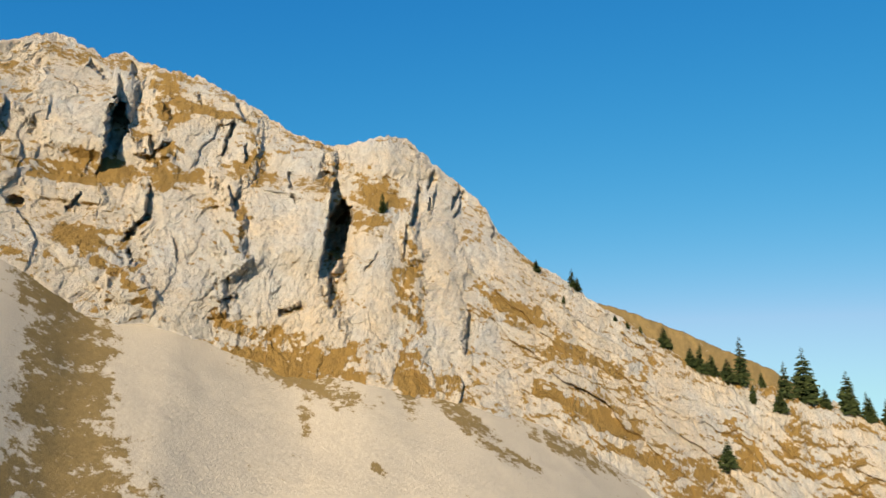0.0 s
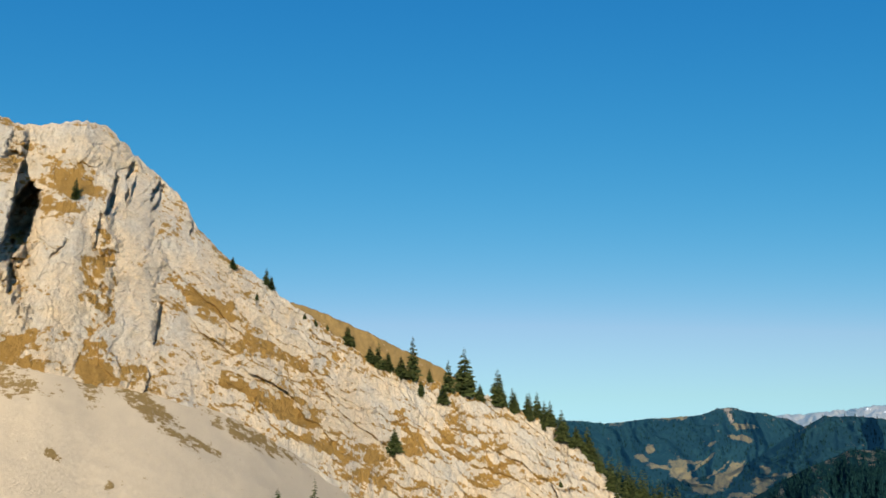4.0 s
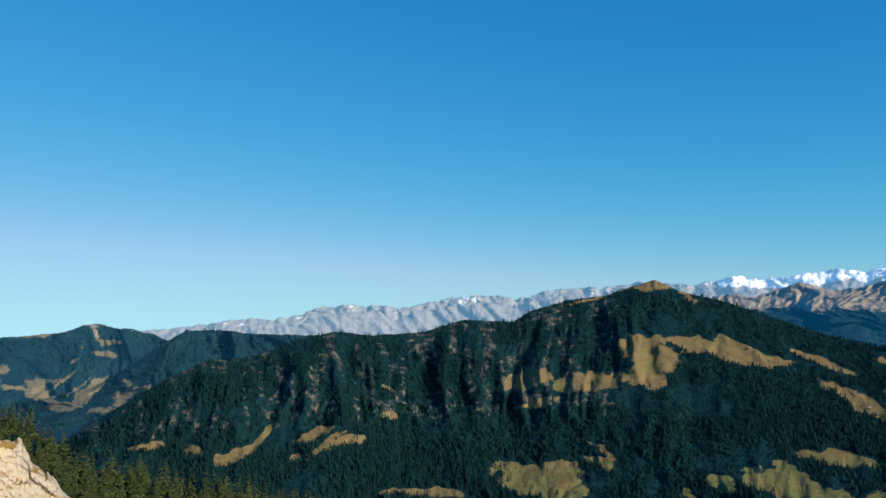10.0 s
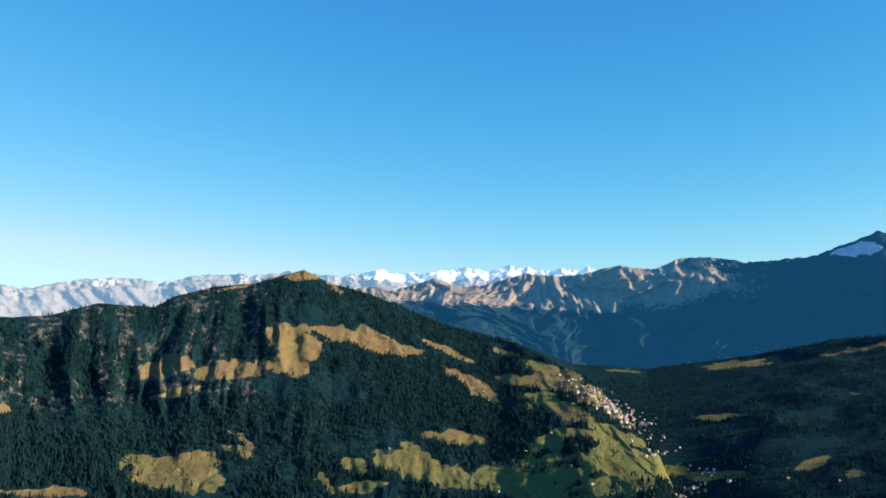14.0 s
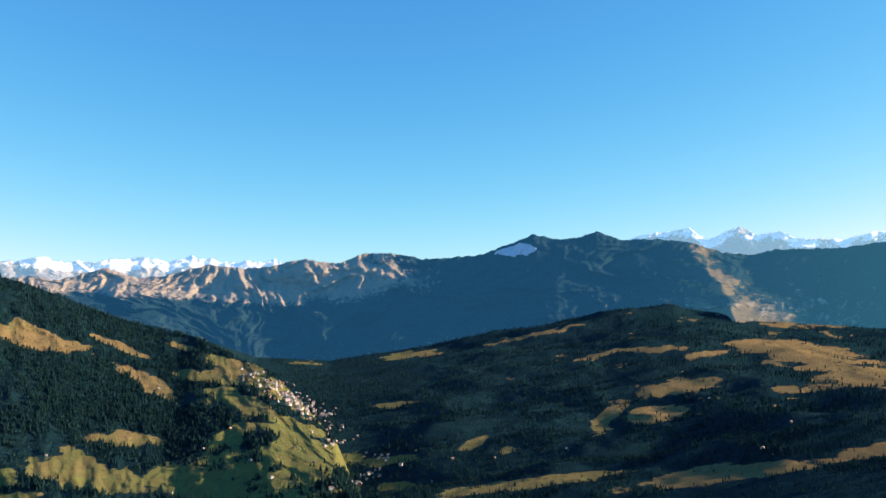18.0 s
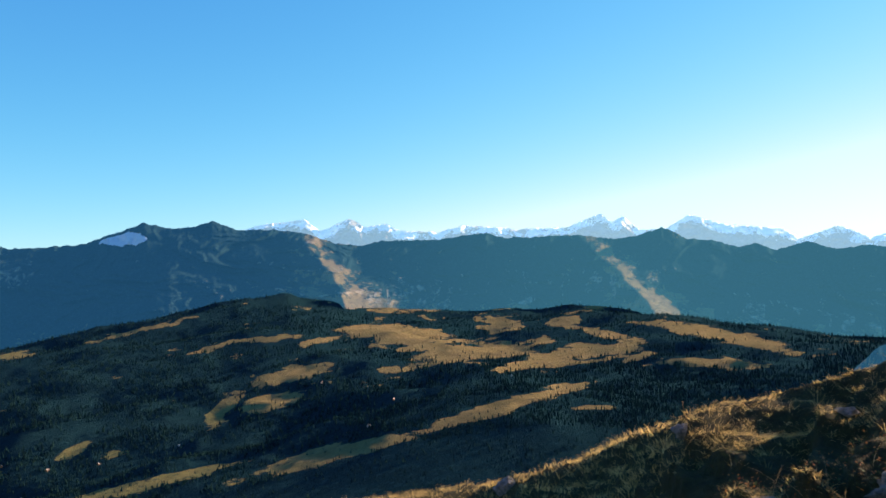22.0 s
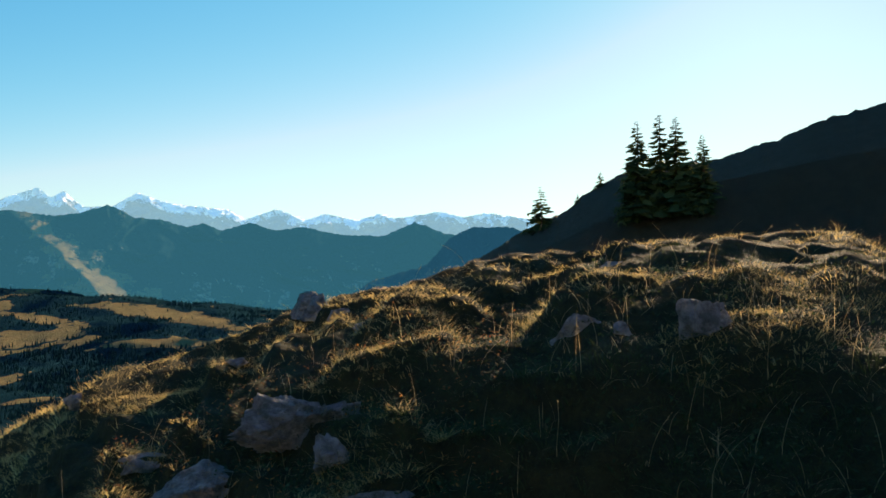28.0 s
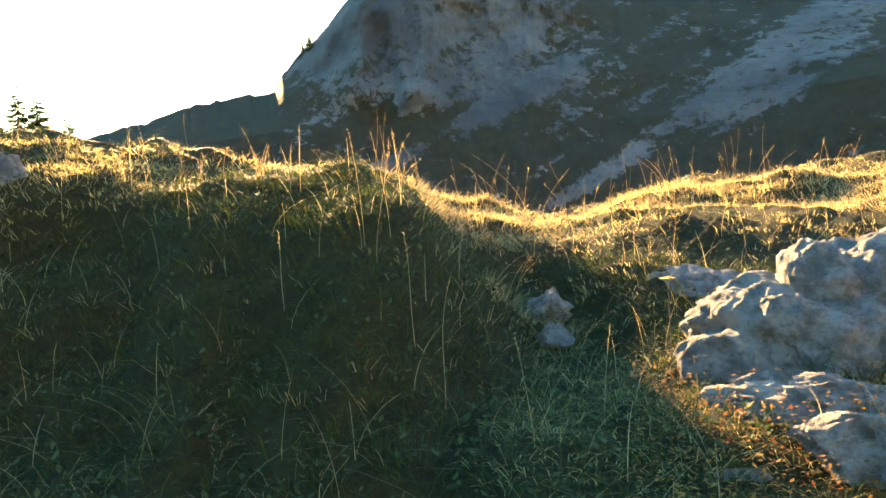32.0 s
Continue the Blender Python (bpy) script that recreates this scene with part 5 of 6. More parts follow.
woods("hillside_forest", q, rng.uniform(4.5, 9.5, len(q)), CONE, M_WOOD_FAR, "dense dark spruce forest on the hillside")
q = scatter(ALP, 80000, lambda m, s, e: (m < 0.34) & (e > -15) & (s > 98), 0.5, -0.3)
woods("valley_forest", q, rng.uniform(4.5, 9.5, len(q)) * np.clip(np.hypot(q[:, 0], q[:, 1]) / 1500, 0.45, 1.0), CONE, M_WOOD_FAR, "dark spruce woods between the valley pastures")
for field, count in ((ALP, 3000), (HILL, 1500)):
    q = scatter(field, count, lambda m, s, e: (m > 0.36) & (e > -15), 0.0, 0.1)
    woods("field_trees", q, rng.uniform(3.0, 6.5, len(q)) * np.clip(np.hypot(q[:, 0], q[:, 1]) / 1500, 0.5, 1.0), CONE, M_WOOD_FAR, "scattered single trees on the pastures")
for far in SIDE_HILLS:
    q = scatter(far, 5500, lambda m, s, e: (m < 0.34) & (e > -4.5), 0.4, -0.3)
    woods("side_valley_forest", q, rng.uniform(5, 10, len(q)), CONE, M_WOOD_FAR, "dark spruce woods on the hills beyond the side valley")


def forest_slope():
    """Ground of the woods that run down from the low end of the cliff."""
    s = np.linspace(24, 74, 300)
    top = along((24, 0.9, 28, 0.0, 30, -1.0, 31.5, -1.6, 34, -3.1, 36.6, -4.7, 38.5, -6.3, 42, -8.1, 45, -9.0, 49, -9.9, 54, -11.3, 62, -14, 74, -20), s)
    v = np.linspace(0, 1, 60)[:, None]
    r = along((24, 352, 31, 345, 40, 335, 74, 330), s) + 95 * v
    el = top - 7.5 * (1 - v)
    z = r * np.tan(np.radians(el)) + 0.8 * fbm(s * 0.7, v * 5)
    p = np.concatenate([place(s, r, z), place(s, r[-1] + 90, z[-1] - 45)[None]])
    sheet("forest_slope", p, M_HILL, {"meadow": 0.1 + 0 * p[..., 0], "rock": 0.1 + 0 * p[..., 0], "green": 0 * p[..., 0]}, "wooded slope below the cliff's low end", "slope")
    return p[:-1], 0 * z, s, el


NEAR_WOODS = forest_slope()
for k in range(2):
    q = scatter(NEAR_WOODS, 1350, lambda m, s, e: (s > 27.5) & (e > -24))
    woods("cliff_foot_forest", q, rng.uniform(8, 15.5, len(q)), crown_tris(np.random.default_rng(60 + k), 14, 7, 0, 0.17, 0.45, 0.05).astype(np.float32), M_NEEDLE,
          "sunlit spruce forest below the low end of the cliff")


# ---- houses of the village and the farms ----
def house(wall, roof, w, d, h, label, category, group):
    """A house with its gable along x, its walls standing in the ground and its roof overhanging."""
    home = root(category.replace(" ", "_"), label, category, group)
    bm = bmesh.new()
    low, rise = -1.5, 0.42 * d
    a = [bm.verts.new(c) for c in ((-w / 2, -d / 2, low), (w / 2, -d / 2, low), (w / 2, d / 2, low), (-w / 2, d / 2, low),
                                   (-w / 2, -d / 2, h), (w / 2, -d / 2, h), (w / 2, d / 2, h), (-w / 2, d / 2, h), (-w / 2, 0, h + rise), (w / 2, 0, h + rise))]
    for f in ((0, 1, 5, 4), (2, 3, 7, 6), (1, 2, 6, 9, 5), (3, 0, 4, 8, 7)):
        bm.faces.new([a[k] for k in f])
    me = bpy.data.meshes.new("wall")
    bm.to_mesh(me), bm.free()
    me.materials.append(wall)
    part("wall", me, home)
    bm = bmesh.new()
    o, t = 0.7, 0.3
    for side in (-1, 1):
        e = side * (d / 2 + o)
        drop = h - o * rise / (d / 2)
        ring = [(-w / 2 - o, e, drop), (w / 2 + o, e, drop), (w / 2 + o, 0, h + rise), (-w / 2 - o, 0, h + rise)]
        lo = [bm.verts.new(c) for c in ring]
        hi = [bm.verts.new((x, y, z + t)) for x, y, z in ring]
        bm.faces.new(lo), bm.faces.new(hi)
        for k in range(4):
            bm.faces.new((lo[k], lo[(k + 1) % 4], hi[(k + 1) % 4], hi[k]))
    me = bpy.data.meshes.new("roof")
    bm.to_mesh(me), bm.free()
    me.materials.append(roof)
    part("roof", me, home)
    for x in (-0.25, 0.25):
        for side in (-1, 1):
            bm = bmesh.new()
            y = side * (d / 2 + 0.04)
            bm.faces.new([bm.verts.new((x * w + u * 0.7, y, 0.45 * h + v * 0.6)) for u, v in ((-1, -1), (1, -1), (1, 1), (-1, 1))])
            me = bpy.data.meshes.new("window")
            bm.to_mesh(me), bm.free()
            me.materials.append(M_PANE)
            part("window", me, home)
    return home


def on_land(s, e):
    """The nearest visible place on a bearing at a height angle, on the valley or the wooded hill."""
    best = None
    for p, meadow, ss, el in (HILL, ALP):
        i = int(np.argmin(np.abs(ss - s)))
        if abs(ss[i] - s) > 0.3:
            continue
        hits = np.nonzero((el[:-1, i] <= e) & (el[1:, i] > e))[0]
        if len(hits):
            q = p[hits[0], i]
            if best is None or np.hypot(q[0], q[1]) < np.hypot(best[0], best[1]):
                best = q
    return best


def village():
    kinds = [house(M_WALL, M_ROOF, 9, 7.5, 5.0, "pale rendered village house with a brown roof", "house", "houses of the village"),
             house(M_TIMBER, M_ROOF, 9, 8, 4.6, "brown timber chalet with a wide roof", "chalet", "houses of the village"),
             house(M_WALL, M_ROOF, 16, 9, 7.5, "large pale village building with a long roof", "building", "houses of the village")]
    rand = random.Random(5)
    spine = ((96.8, -4.8), (97.8, -5.6), (98.5, -6.2), (99.5, -6.7), (100.4, -7.2), (101.2, -7.8), (101.9, -8.7), (102.5, -9.6), (105.2, -10.7), (104.6, -11.8), (103.4, -12.6))
    spots = []
    for k in range(len(spine)):
        for n in range(32 if 0 < k < 6 else 12):
            spots.append((spine[k][0] + rand.gauss(0, 0.55), spine[k][1] + rand.gauss(0, 0.24), rand.choice((0, 0, 0, 1, 2) if k > 2 else (0, 0, 1, 0, 1)), 0.95))
    for s, e in ((83.2, -1.15), (90.6, -5.5), (84.0, -9.2), (78.8, -11.0), (69.5, -11.5), (93.5, -9.6), (95.2, -8.4), (96.5, -10.6), (98.0, -11.8), (91.5, -12.2), (113.5, -10.9),
                 (110.5, -11.0), (118.5, -10.3), (109.0, -12.4), (131.2, -10.0), (133.0, -8.2), (141.5, -6.9), (144.6, -6.7), (128.0, -6.8), (108.0, -10.3), (99.5, -9.9), (100.8, -10.9)):
        spots.append((s, e, rand.choice((0, 1)), 0.85))
    for s, e, k, size in spots:
        q = on_land(s, e)
        if q is not None:
            stand(kinds[k], q, size * rand.uniform(0.34, 0.56), rand.uniform(0, 3.1))
    for k in kinds:
        for o in (*k.children, k):
            bpy.data.objects.remove(o)


village()


# ---- boulders of the knoll ----
def boulder_mesh(seed, size, cuts=20, rough=0.13):
    """A weathered block: a ball cut by planes, then pitted."""
    rand = np.random.default_rng(seed)
    bm = bmesh.new()
    bmesh.ops.create_icosphere(bm, subdivisions=6 if max(size) > 0.5 else 5 if max(size) > 0.2 else 4, radius=1.0)
    v = np.array([x.co[:] for x in bm.verts])
    for k in range(cuts):
        n = rand.normal(0, 1, 3)
        n /= np.linalg.norm(n)
        d = rand.uniform(0.42, 0.8)
        v = v - np.clip(v @ n - d, 0, None)[:, None] * n
    under = v[:, 2] < 0
    v[under, :2] *= (1 / np.clip(np.sqrt(np.clip(1 - v[under, 2] ** 2, 0, 1)), 0.45, 1))[:, None]
    q = v * 1.3 + seed * 3.1
    gap, own, tilt = blocks(q[:, 0] * 1.5 + 0.4 * q[:, 2], q[:, 1] * 1.5 - 0.5 * q[:, 2], seed)
    pits = fbm(q[:, 0] * 1.6, q[:, 1] * 1.6, q[:, 2] * 1.6, 6, 0.6)
    fine = ridged(q[:, 0] * 3, q[:, 1] * 3, q[:, 2] * 3, 5, 0.65)
    v = v * (1 + (0.09 if max(size) > 0.5 else 0.05) * fine + 0.8 * rough * pits + (0.03 if max(size) > 0.7 else 0.08) * own + (0.05 if max(size) > 0.7 else 0.15) * tilt - 0.14 * smooth(0.10, 0.0, gap))[:, None]
    v = v * (np.array(size) / 2)
    for x, c in zip(bm.verts, v):
        x.co = c
    for f in bm.faces:
        f.smooth = False
    me = bpy.data.meshes.new("boulder")
    bm.to_mesh(me), bm.free()
    me.materials.append(M_BOULDER)
    return me


# middle and half sizes of the lumps that the big boulder is grown from
LUMPS = (((0.0, 0.0, -0.02), (0.44, 0.34, 0.25)), ((0.12, 0.04, 0.15), (0.27, 0.24, 0.18)), ((-0.02, -0.02, 0.10), (0.20, 0.22, 0.20)), ((-0.19, -0.09, -0.07), (0.27, 0.24, 0.18)), ((0.22, -0.10, -0.02), (0.30, 0.26, 0.19)))


def big_boulder_mesh():
    """Rounded lumps with deep creases between them, ribbed and pitted by rain."""
    bm = bmesh.new()
    bmesh.ops.create_icosphere(bm, subdivisions=7, radius=1.0)
    u = np.array([x.co[:] for x in bm.verts])
    u /= np.linalg.norm(u, axis=1)[:, None]
    reach = []
    for c, half in LUMPS:
        c, half = np.array(c), np.array(half)
        d, e = u / half, c / half
        qa, qb, qc = (d * d).sum(1), d @ e, e @ e - 1
        disc = qb * qb - qa * qc
        reach.append(np.where(disc > 0, (qb + np.sqrt(np.clip(disc, 0, None))) / qa, 0))
    reach = np.sort(np.array(reach), axis=0)
    r = reach[-1] - 0.035 * smooth(0.035, 0.0, reach[-1] - reach[-2])
    v = u * r[:, None]
    rand = np.random.default_rng(8)
    for k in range(9):
        n = rand.normal(0, 1, 3)
        n /= np.linalg.norm(n)
        most = (v @ n).max()
        v = v - 0.8 * np.clip(v @ n - most * rand.uniform(0.86, 0.95), 0, None)[:, None] * n
    q = v * 3.2 + 4.0
    broad = fbm(q[:, 0], q[:, 1], q[:, 2], 4, 0.55)
    ribs = ridged(q[:, 0] * 1.7, q[:, 1] * 1.7, q[:, 2] * 1.7, 4, 0.55)
    fine = fbm(q[:, 0] * 7, q[:, 1] * 7, q[:, 2] * 7, 4, 0.6)
    v = v * (1 + 0.10 * broad + 0.09 * ribs + 0.032 * fine)[:, None]
    low = v[:, 2] < 0
    v[low, 2] *= 1.5
    v *= 0.72
    for x, c in zip(bm.verts, v):
        x.co = c
    for f in bm.faces:
        f.smooth = True
    me = bpy.data.meshes.new("boulder")
    bm.to_mesh(me), bm.free()
    me.materials.append(M_BOULDER)
    return me


def bearing_of(x, y):
    return math.degrees(math.atan2(-y, x))


def floor_at(x, y):
    return float(knoll_height(bearing_of(x, y), math.hypot(x, y)))


# x, y, lift of the middle over the turf, size, turn, label
BOULDERS = ((-6.1, -1.30, 0.15, (0.34, 0.40, 0.26), 20, "flat pale boulder perched on the grassy skyline"), (-5.68, -1.00, 0.03, (0.22, 0.24, 0.14), 60, "small pale rock on the skyline"),
            (-5.22, -2.56, 0.03, (0.18, 0.22, 0.16), 10, "small limestone rock on the ridge edge"), (-8.7, -6.92, 0.08, (0.42, 0.42, 0.42), 40, "upright grey rock on the ridge edge"),
            (-5.06, -1.5, 0.0, (0.16, 0.18, 0.10), 0, "small rock sunk in turf"), (-4.6, -0.62, 0.01, (0.16, 0.18, 0.15), 75, "small rock sunk in turf"),
            (-4.04, -0.42, 0.0, (0.2, 0.22, 0.12), 15, "small rock sunk in turf"), (-3.58, -0.70, 0.03, (0.46, 0.62, 0.28), 0, "long weathered limestone slab in the turf"),
            (-3.40, -1.02, 0.02, (0.42, 0.46, 0.26), 25, "weathered limestone slab in the turf"), (-3.2, -0.47, 0.03, (0.18, 0.2, 0.18), 50, "pointed grey rock among dry grass"),
            (-3.72, -1.42, 0.0, (0.2, 0.3, 0.1), 30, "low flat rock among dry grass"), (-3.02, -0.32, -0.01, (0.22, 0.44, 0.13), 12, "low limestone slab among dry grass"))
BOULDERS_FAR_SIDE = ((-3.70, 0.42, 0.02, (0.14, 0.26, 0.13), 5, "pale outcrop in the shaded bank"), (-3.5, 0.55, 0.02, (0.10, 0.12, 0.09), 70, "pale outcrop in the shaded bank"),
                     (-3.42, 0.80, 0.04, (0.19, 0.27, 0.20), 30, "pale cracked boulder set in the bank"), (-4.95, 0.69, 0.02, (0.26, 0.30, 0.13), 15, "low rounded boulder on the bank's crest"),
                     (-5.71, 0.18, 0.0, (0.12, 0.14, 0.08), 45, "small rock in the turf"), (-2.14, 2.10, 0.05, (0.22, 0.27, 0.17), 15, "pale rock in the grassy bank"),
                     (-1.99, 1.98, 0.02, (0.17, 0.22, 0.09), 55, "pale flat rock in the grassy bank"), (-1.86, 2.52, 0.05, (0.34, 0.36, 0.17), 65, "flat grey rock beside the big boulder"),
                     (-1.275, 2.20, 0.17, (0.64, 0.52, 0.46), 32, "big pitted limestone boulder"), (-1.55, 3.02, 0.09, (0.26, 0.28, 0.34), 20, "upright pale rock behind the big boulder"),
                     (-1.10, 1.88, 0.03, (0.48, 0.20, 0.14), 32, "low grey rock at the foot of the boulder"), (-0.95, 1.73, 0.05, (0.34, 0.22, 0.14), 42, "low grey rock at the foot of the boulder"),
                     (-1.47, 0.83, 0.0, (0.06, 0.07, 0.06), 0, "small pale stone in the grass"), (-1.14, 1.58, -0.01, (0.16, 0.14, 0.08), 10, "small grey rock among red herbs"))


def boulders():
    for k, (x, y, lift, size, turn, label) in enumerate(BOULDERS + BOULDERS_FAR_SIDE):
        ob = tagged(new("boulder", big_boulder_mesh() if size[0] > 0.6 else boulder_mesh(k + 3, size, 20, 0.2 if max(size) > 0.5 else 0.13)), label, "rock")
        ob.matrix_world = pose(x, y, floor_at(x, y) + lift - 0.2 * size[2], 0, 0, turn)


boulders()


# ---- grass ----
def blades(points, tall, spread, lean, width, per):
    """Tufts of thin curved blades: vertices and triangles."""
    n = len(points) * per
    base = np.repeat(np.asarray(points), per, axis=0)
    h = np.repeat(tall, per) * rng.uniform(0.45, 1.15, n)
    a = rng.uniform(0, 2 * np.pi, n)
    out = np.stack([np.cos(a), np.sin(a), np.zeros(n)], -1)
    base = base + out * (rng.random(n) * np.repeat(spread, per))[:, None] * 0.5
    arch = h * rng.uniform(0.3, 1.5, n) * lean
    side = np.stack([-np.sin(a + 0.6), np.cos(a + 0.6), np.zeros(n)], -1) * (width * rng.uniform(0.6, 1.3, n))[:, None]
    up = np.array((0, 0, 1.0))
    mid = base + out * (arch * 0.38)[:, None] + up * (h * 0.46)[:, None]
    tip = base + out * arch[:, None] + up * (h * np.clip(1 - 0.27 * lean * lean, 0.48, 1) * rng.uniform(0.8, 1.2, n))[:, None]
    v = np.stack([base - side, base + side, mid - side * 0.7, mid + side * 0.7, tip], 1).reshape(-1, 3)
    k = (np.arange(n) * 5)[:, None]
    f = np.concatenate([k + (0, 1, 3), k + (0, 3, 2), k + (2, 3, 4)])
    return v, f


def straws(points, tall, lean, width):
    """Single long straws that bow over in a smooth arc: vertices and quads."""
    n = len(points)
    a = rng.uniform(0, 2 * np.pi, n)
    out = np.stack([np.cos(a), np.sin(a), np.zeros(n)], -1)
    side = np.stack([-np.sin(a), np.cos(a), np.zeros(n)], -1) * width
    bow = rng.uniform(0.1, lean, n)
    rows = []
    for t in np.linspace(0, 1, 7):
        c = points + out * (tall * bow * t ** 1.7)[:, None] + np.array((0, 0, 1.0)) * (tall * (t - 0.32 * bow * t ** 2.4))[:, None]
        rows += [c - side * (1 - 0.6 * t), c + side * (1 - 0.6 * t)]
    v = np.stack(rows, 1).reshape(-1, 3)
    k = (np.arange(n) * 14)[:, None]
    return v, np.concatenate([k + (2 * j, 2 * j + 1, 2 * j + 3, 2 * j + 2) for j in range(6)])


def turf_points(count, s0, s1, r0, r1, power=1.0):
    s = rng.uniform(s0, s1, count)
    r = r0 + (r1 - r0) * rng.random(count) ** power
    return s, r, place(s, r, knoll_height(s, r) - 0.012)


def grass():
    s, r, p = turf_points(30000, 124, 258, 0.95, 8.5, 0.9)
    f = r / along(KNOLL_R, s)
    x, y = p[:, 0], p[:, 1]
    # sunlit crest made gold, shaded bank made green: light put into blade colour
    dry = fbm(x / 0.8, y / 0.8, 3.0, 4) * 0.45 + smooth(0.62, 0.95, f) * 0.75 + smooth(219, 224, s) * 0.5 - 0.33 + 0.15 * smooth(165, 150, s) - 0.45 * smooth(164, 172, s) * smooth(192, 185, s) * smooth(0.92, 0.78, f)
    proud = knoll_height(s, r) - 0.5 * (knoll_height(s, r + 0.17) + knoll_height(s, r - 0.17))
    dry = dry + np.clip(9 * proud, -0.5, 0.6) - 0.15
    # no gold on the bank's face: its shade is given as dark green
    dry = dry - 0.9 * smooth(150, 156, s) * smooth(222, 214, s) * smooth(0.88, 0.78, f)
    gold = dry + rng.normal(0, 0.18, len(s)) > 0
    tall = rng.uniform(0.022, 0.055, len(s)) * (1 + 0.5 * fbm(x / 0.5, y / 0.5, 7.0, 3))
    tall = tall * (1 + 1.1 * smooth(0.68, 0.95, f) * smooth(1.3, 1.05, f) * 0.3)
    for name, pick, mat, label in (("dry_grass", gold, M_BLADE_GOLD, "short dry grass on the crest, with sunlight in its gold colour"), ("green_grass", ~gold, M_BLADE_GREEN, "short grass on the bank, with shade in its dark green colour")):
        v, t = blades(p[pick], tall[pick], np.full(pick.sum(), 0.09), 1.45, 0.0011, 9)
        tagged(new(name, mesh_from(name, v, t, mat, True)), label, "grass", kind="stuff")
    s, r, p = turf_points(5500, 118, 153, 6.0, 14.5)
    v, t = blades(p, rng.uniform(0.04, 0.11, len(s)), np.full(len(s), 0.14), 1.1, 0.003, 8)
    tagged(new("ridge_grass", mesh_from("ridge_grass", v, t, M_BLADE_GOLD, True)), "golden dry grass along the falling ridge edge", "grass", kind="stuff")
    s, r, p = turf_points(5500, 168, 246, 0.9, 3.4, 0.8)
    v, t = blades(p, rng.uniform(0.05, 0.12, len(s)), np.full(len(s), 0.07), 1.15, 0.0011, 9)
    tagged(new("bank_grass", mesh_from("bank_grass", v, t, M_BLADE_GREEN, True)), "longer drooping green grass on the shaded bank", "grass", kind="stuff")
    s, r, p = turf_points(1500, 150, 250, 0.95, 4.2, 0.8)
    v, t = straws(p, rng.uniform(0.05, 0.24, len(s)), 1.6, 0.0008)
    tagged(new("fallen_straw", mesh_from("fallen_straw", v, t, M_STRAW, True)), "long pale dead straws strewn over the shaded bank", "grass", kind="stuff")
    s, r, p = turf_points(1700, 160, 250, 0.95, 4.0, 0.8)
    v, t = blades(p, rng.uniform(0.03, 0.10, len(s)), np.full(len(s), 0.06), 1.3, 0.0009, 6)
    tagged(new("withered_grass", mesh_from("withered_grass", v, t, M_STRAW, True)), "withered grey-brown grass mixed into the shaded bank", "grass", kind="stuff")
    xy = []
    for mx, my, lx, ly, up in MOUNDS:
        n = int(4200 * lx * ly) + 80
        a, q = rng.uniform(0, 6.283, n), np.sqrt(rng.random(n)) * 1.5
        xy.append(np.stack([mx + lx * q * np.cos(a), my + ly * q * np.sin(a)], -1))
    xy = np.concatenate(xy)
    sb, rr = np.degrees(np.arctan2(-xy[:, 1], xy[:, 0])), np.hypot(xy[:, 0], xy[:, 1])
    p = place(sb, rr, knoll_height(sb, rr) - 0.012)
    v, t = blades(p, rng.uniform(0.03, 0.07, len(p)), np.full(len(p), 0.07), 1.4, 0.0011, 10)
    tagged(new("ledge_grass", mesh_from("ledge_grass", v, t, M_BLADE_GOLD, True)), "golden tufts of dry grass on the small ledges", "grass", kind="stuff")
    s, r, p = turf_points(7500, 216, 252, 2.5, 5.6)
    keep = (fbm(p[:, 0] / 0.5, p[:, 1] / 0.5, 4.0, 3) + 0.9 * smooth(0.62, 0.85, r / along(KNOLL_R, s)) > 0.45) & (r < 1.12 * along(KNOLL_R, s))
    v, t = blades(p[keep], rng.uniform(0.04, 0.10, keep.sum()), np.full(keep.sum(), 0.08), 1.3, 0.0012, 9)
    tagged(new("straw_grass", mesh_from("straw_grass", v, t, M_STRAW, True)), "long bleached straw grass on the sunlit bank", "grass", kind="stuff")
    s, r, p = turf_points(600, 120, 256, 2.2, 9.0)
    keep = (r / along(KNOLL_R, s) > 0.72) & (r / along(KNOLL_R, s) < 1.12)
    v, t = blades(p[keep], rng.uniform(0.06, 0.13, keep.sum()), np.full(keep.sum(), 0.09), 1.0, 0.0011, 9)
    tagged(new("tall_dry_grass", mesh_from("tall_dry_grass", v, t, M_BLADE_GOLD, True)), "taller dry grass tufts along the crest", "grass", kind="stuff")


grass()


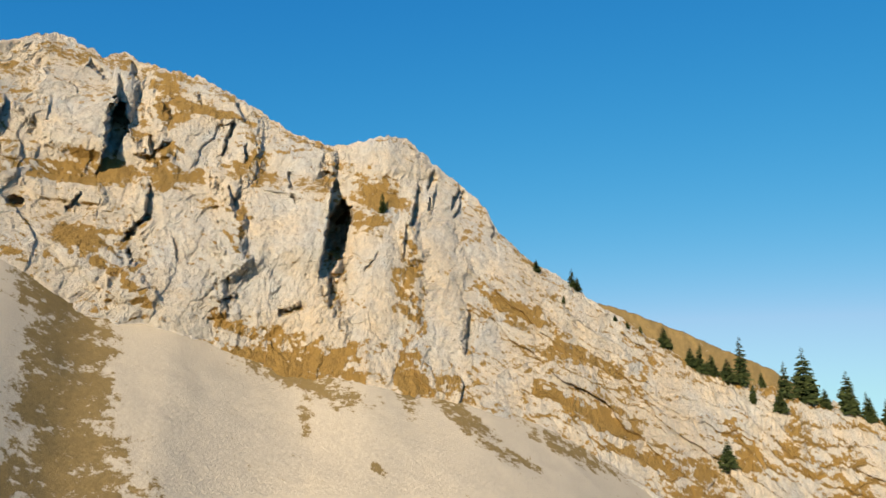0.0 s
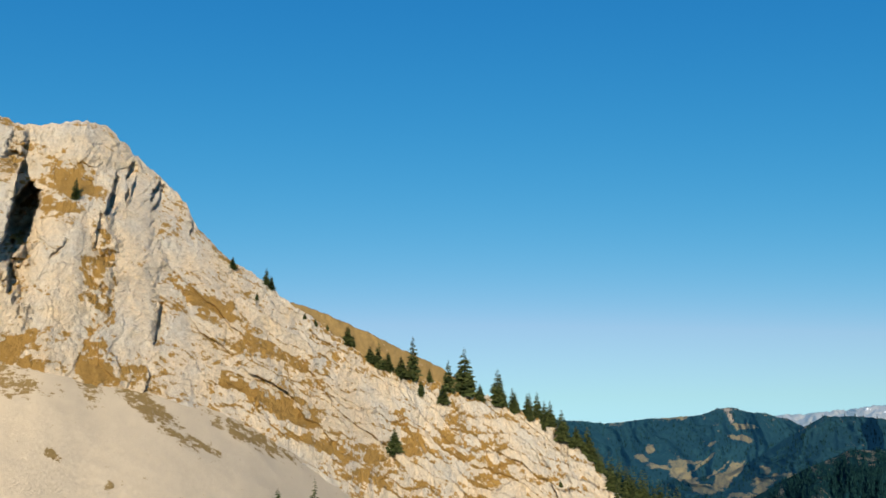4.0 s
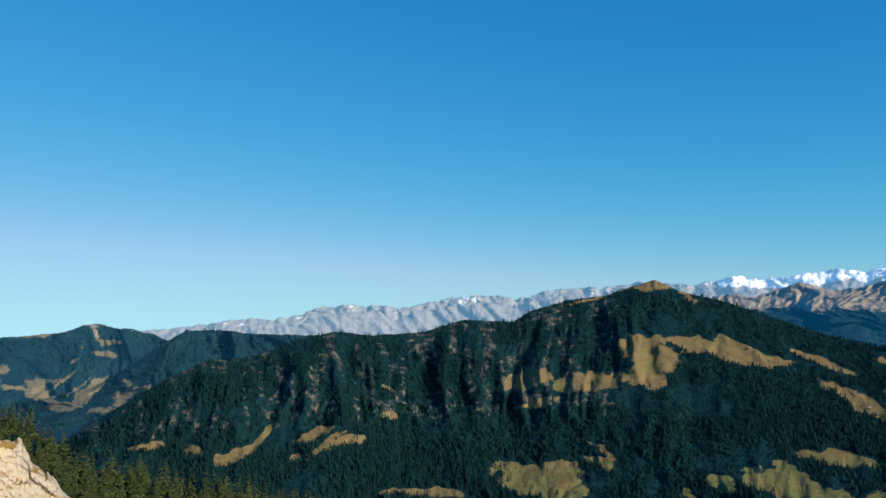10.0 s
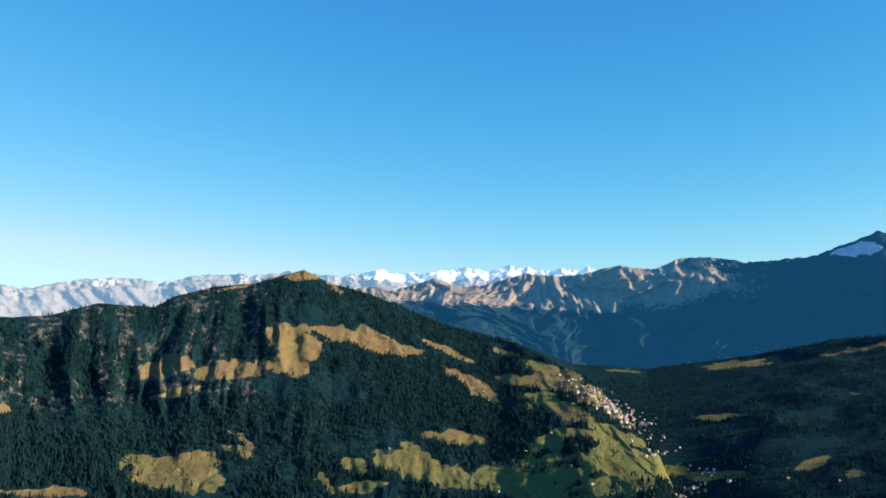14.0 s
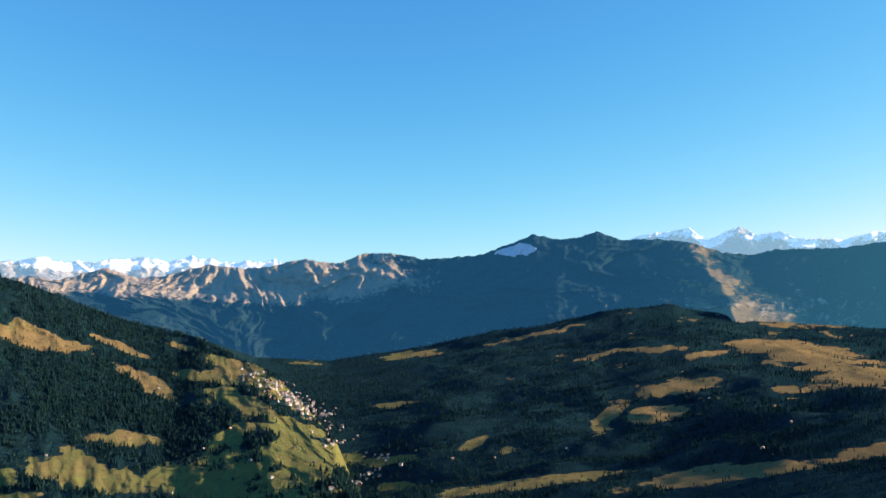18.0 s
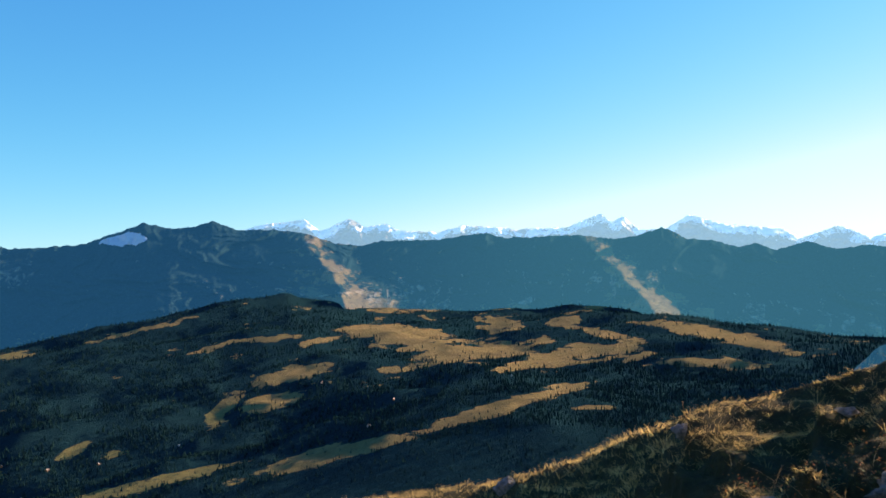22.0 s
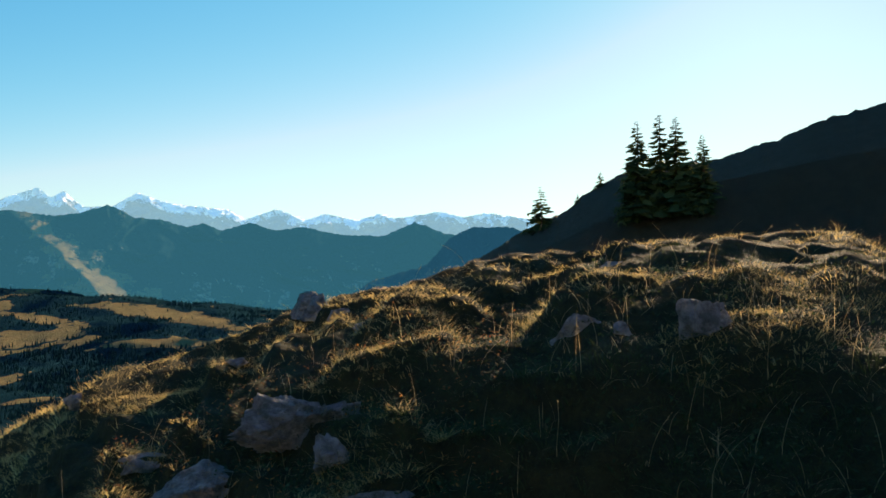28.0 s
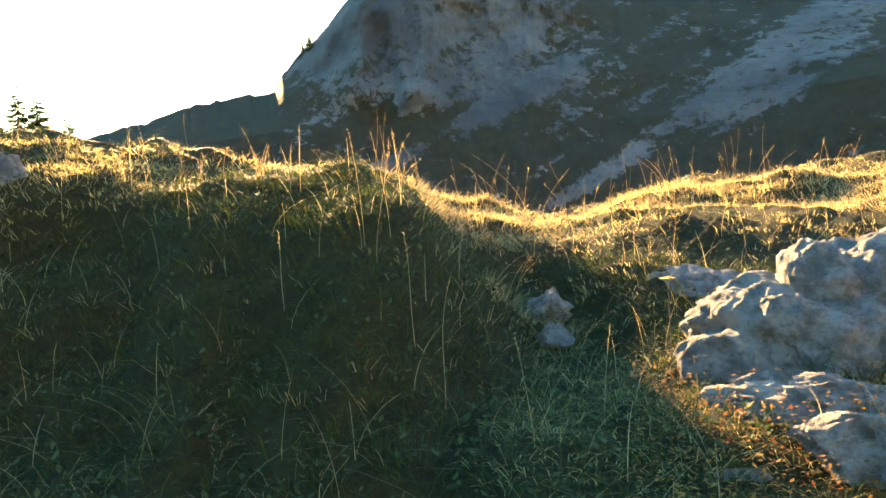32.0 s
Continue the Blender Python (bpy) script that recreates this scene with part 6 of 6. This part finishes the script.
def herbs():
    """Small leaves low on the shaded bank, and rust red ones round the rocks."""
    for name, count, area, mat, size, label in (
            ("green_herbs", 22000, (150, 236, 0.95, 4.4), M_BLADE_GREEN, 0.010, "small green herb leaves on the shaded bank"),
            ("red_herbs", 9000, (229, 258, 1.2, 2.35), M_RUST, 0.0055, "rust red and yellow herb leaves round the boulder"),
            ("brown_herbs", 3500, (156, 182, 2.4, 4.6), M_RUST, 0.008, "withered brown herb leaves round the slabs")):
        s, r, p = turf_points(count, *area)
        p = p + np.stack([0 * s, 0 * s, rng.uniform(0.01, 0.085 if name == "red_herbs" else 0.06, count)], -1)
        a, tilt = rng.uniform(0, 6.3, count), rng.uniform(-0.6, 0.8, count)
        out = np.stack([np.cos(a) * np.cos(tilt), np.sin(a) * np.cos(tilt), np.sin(tilt)], -1)
        side = np.stack([-np.sin(a), np.cos(a), 0 * a], -1)
        w = (size * rng.uniform(0.5, 1.3, count))[:, None]
        v = np.stack([p, p + out * w + side * w * 0.55, p + out * w * 2.1, p + out * w - side * w * 0.55], 1).reshape(-1, 3)
        f = (np.arange(count) * 4)[:, None] + np.arange(4)
        tagged(new(name, mesh_from(name, v, f, mat, True)), label, "herbs", kind="stuff")


herbs()


# ---- single dry stalks and seed heads ----
def stalk(seed, p, height, lean, turn, head):
    rand = np.random.default_rng(seed)
    ob = root("dry_stalk", "thin straw-coloured dry grass stalk with a seed head", "grass stalk", "dry stalks on the bank")
    t = np.linspace(0, 1, 9)
    bow = lean * t ** 1.8 * height
    path = np.column_stack([bow, 0.02 * height * np.sin(t * 5 + seed), height * t * np.sqrt(1 - 0.3 * lean * lean * t)])
    v, f = tube(path, np.linspace(0.0009, 0.0004, 9), 4)
    part("stem", mesh_from("stalk_stem", v, f, M_STRAW), ob)
    tris = []
    for k in range(head):
        c = path[-1] + (path[-2] - path[-1]) * rand.uniform(-0.2, 1.6)
        d = rand.normal(0, 1, 3)
        d[2] = abs(d[2])
        d *= rand.uniform(0.004, 0.009) / np.linalg.norm(d)
        e = np.cross(d, (0.2, 0.7, 0.6))
        e *= 0.0014 / (np.linalg.norm(e) + 1e-9)
        tris += [(c - e, c + e, c + d)]
    part("seed_head", soup("stalk_head", tris, M_STRAW), ob)
    ob.matrix_world = Matrix.Translation(p) @ Matrix.Rotation(turn, 4, "Z")
    return ob


def stalks():
    rand = random.Random(9)
    spots = [(214.6, 2.55, 0.30, 0.10), (215.4, 2.5, 0.33, 0.2), (216.0, 2.6, 0.28, 0.15), (210.0, 2.5, 0.2, 0.05), (203.4, 3.5, 0.2, 0.6), (222.5, 4.4, 0.34, 0.75), (223.6, 4.5, 0.36, 0.7),
             (221.0, 4.3, 0.28, 0.5), (224.3, 4.4, 0.3, 0.5), (229.6, 4.5, 0.34, 0.1), (229.9, 4.6, 0.36, 0.05), (232.5, 4.6, 0.3, 0.1), (236.5, 4.6, 0.32, 0.4), (237.0, 4.7, 0.28, 0.5), (234.0, 4.8, 0.24, 0.2), (226.0, 4.6, 0.3, 0.3), (228.5, 4.7, 0.3, 0.15), (231.0, 4.8, 0.28, 0.2), (219.5, 4.2, 0.2, 0.2), (217.5, 2.3, 0.26, 0.1), (219.0, 2.2, 0.3, 0.3),
             (187.5, 3.5, 0.2, 0.75), (171.0, 3.9, 0.25, 0.5), (169.5, 4.0, 0.2, 0.4), (192.0, 4.4, 0.22, 0.5), (196.0, 4.3, 0.2, 0.7), (200.0, 3.9, 0.2, 0.4), (224.0, 2.0, 0.22, 0.15), (210.5, 1.9, 0.18, 0.9)]
    for k in range(60):
        s = rand.uniform(214, 245)
        spots.append((s, float(along(KNOLL_R, s)) * rand.uniform(0.85, 1.05), rand.uniform(0.10, 0.34), rand.uniform(0.05, 0.6)))
    for k in range(70):
        s = rand.uniform(132, 250)
        rc = float(along(KNOLL_R, s))
        spots.append((s, rc * rand.uniform(0.45, 1.05), rand.uniform(0.08, 0.2), rand.uniform(0.1, 0.9)))
    for k, (s, r, h, lean) in enumerate(spots):
        p = place(s, r, float(knoll_height(s, r)) - 0.01)
        stalk(k, p, h, lean, rand.uniform(0, 6.3), 9)


stalks()


def dried_flower(p, height):
    ob = root("dried_flower", "dried yellow flower head on a thin stem", "flower")
    v, f = tube([(0, 0, 0), (0.004, 0.002, height * 0.5), (0.0, 0.0, height)], (0.0014, 0.0012, 0.0012), 5)
    part("stem", mesh_from("flower_stem", v, f, M_BARK), ob)
    tris = []
    for k in range(26):
        a = k * 2.4
        rad = 0.018 * math.sqrt((k + 1) / 26)
        c = np.array((0, 0, height))
        o = np.array((math.cos(a) * rad, math.sin(a) * rad, 0.006 - rad * 0.25))
        e = np.array((-math.sin(a), math.cos(a), 0.3)) * 0.003
        tris.append((c, c + o - e, c + o + e))
    part("flower_head", soup("flower_head", tris, M_BLADE_GOLD), ob)
    ob.location = p


dried_flower(Vector(place(231.2, 2.2, float(knoll_height(231.2, 2.2)))), 0.27)
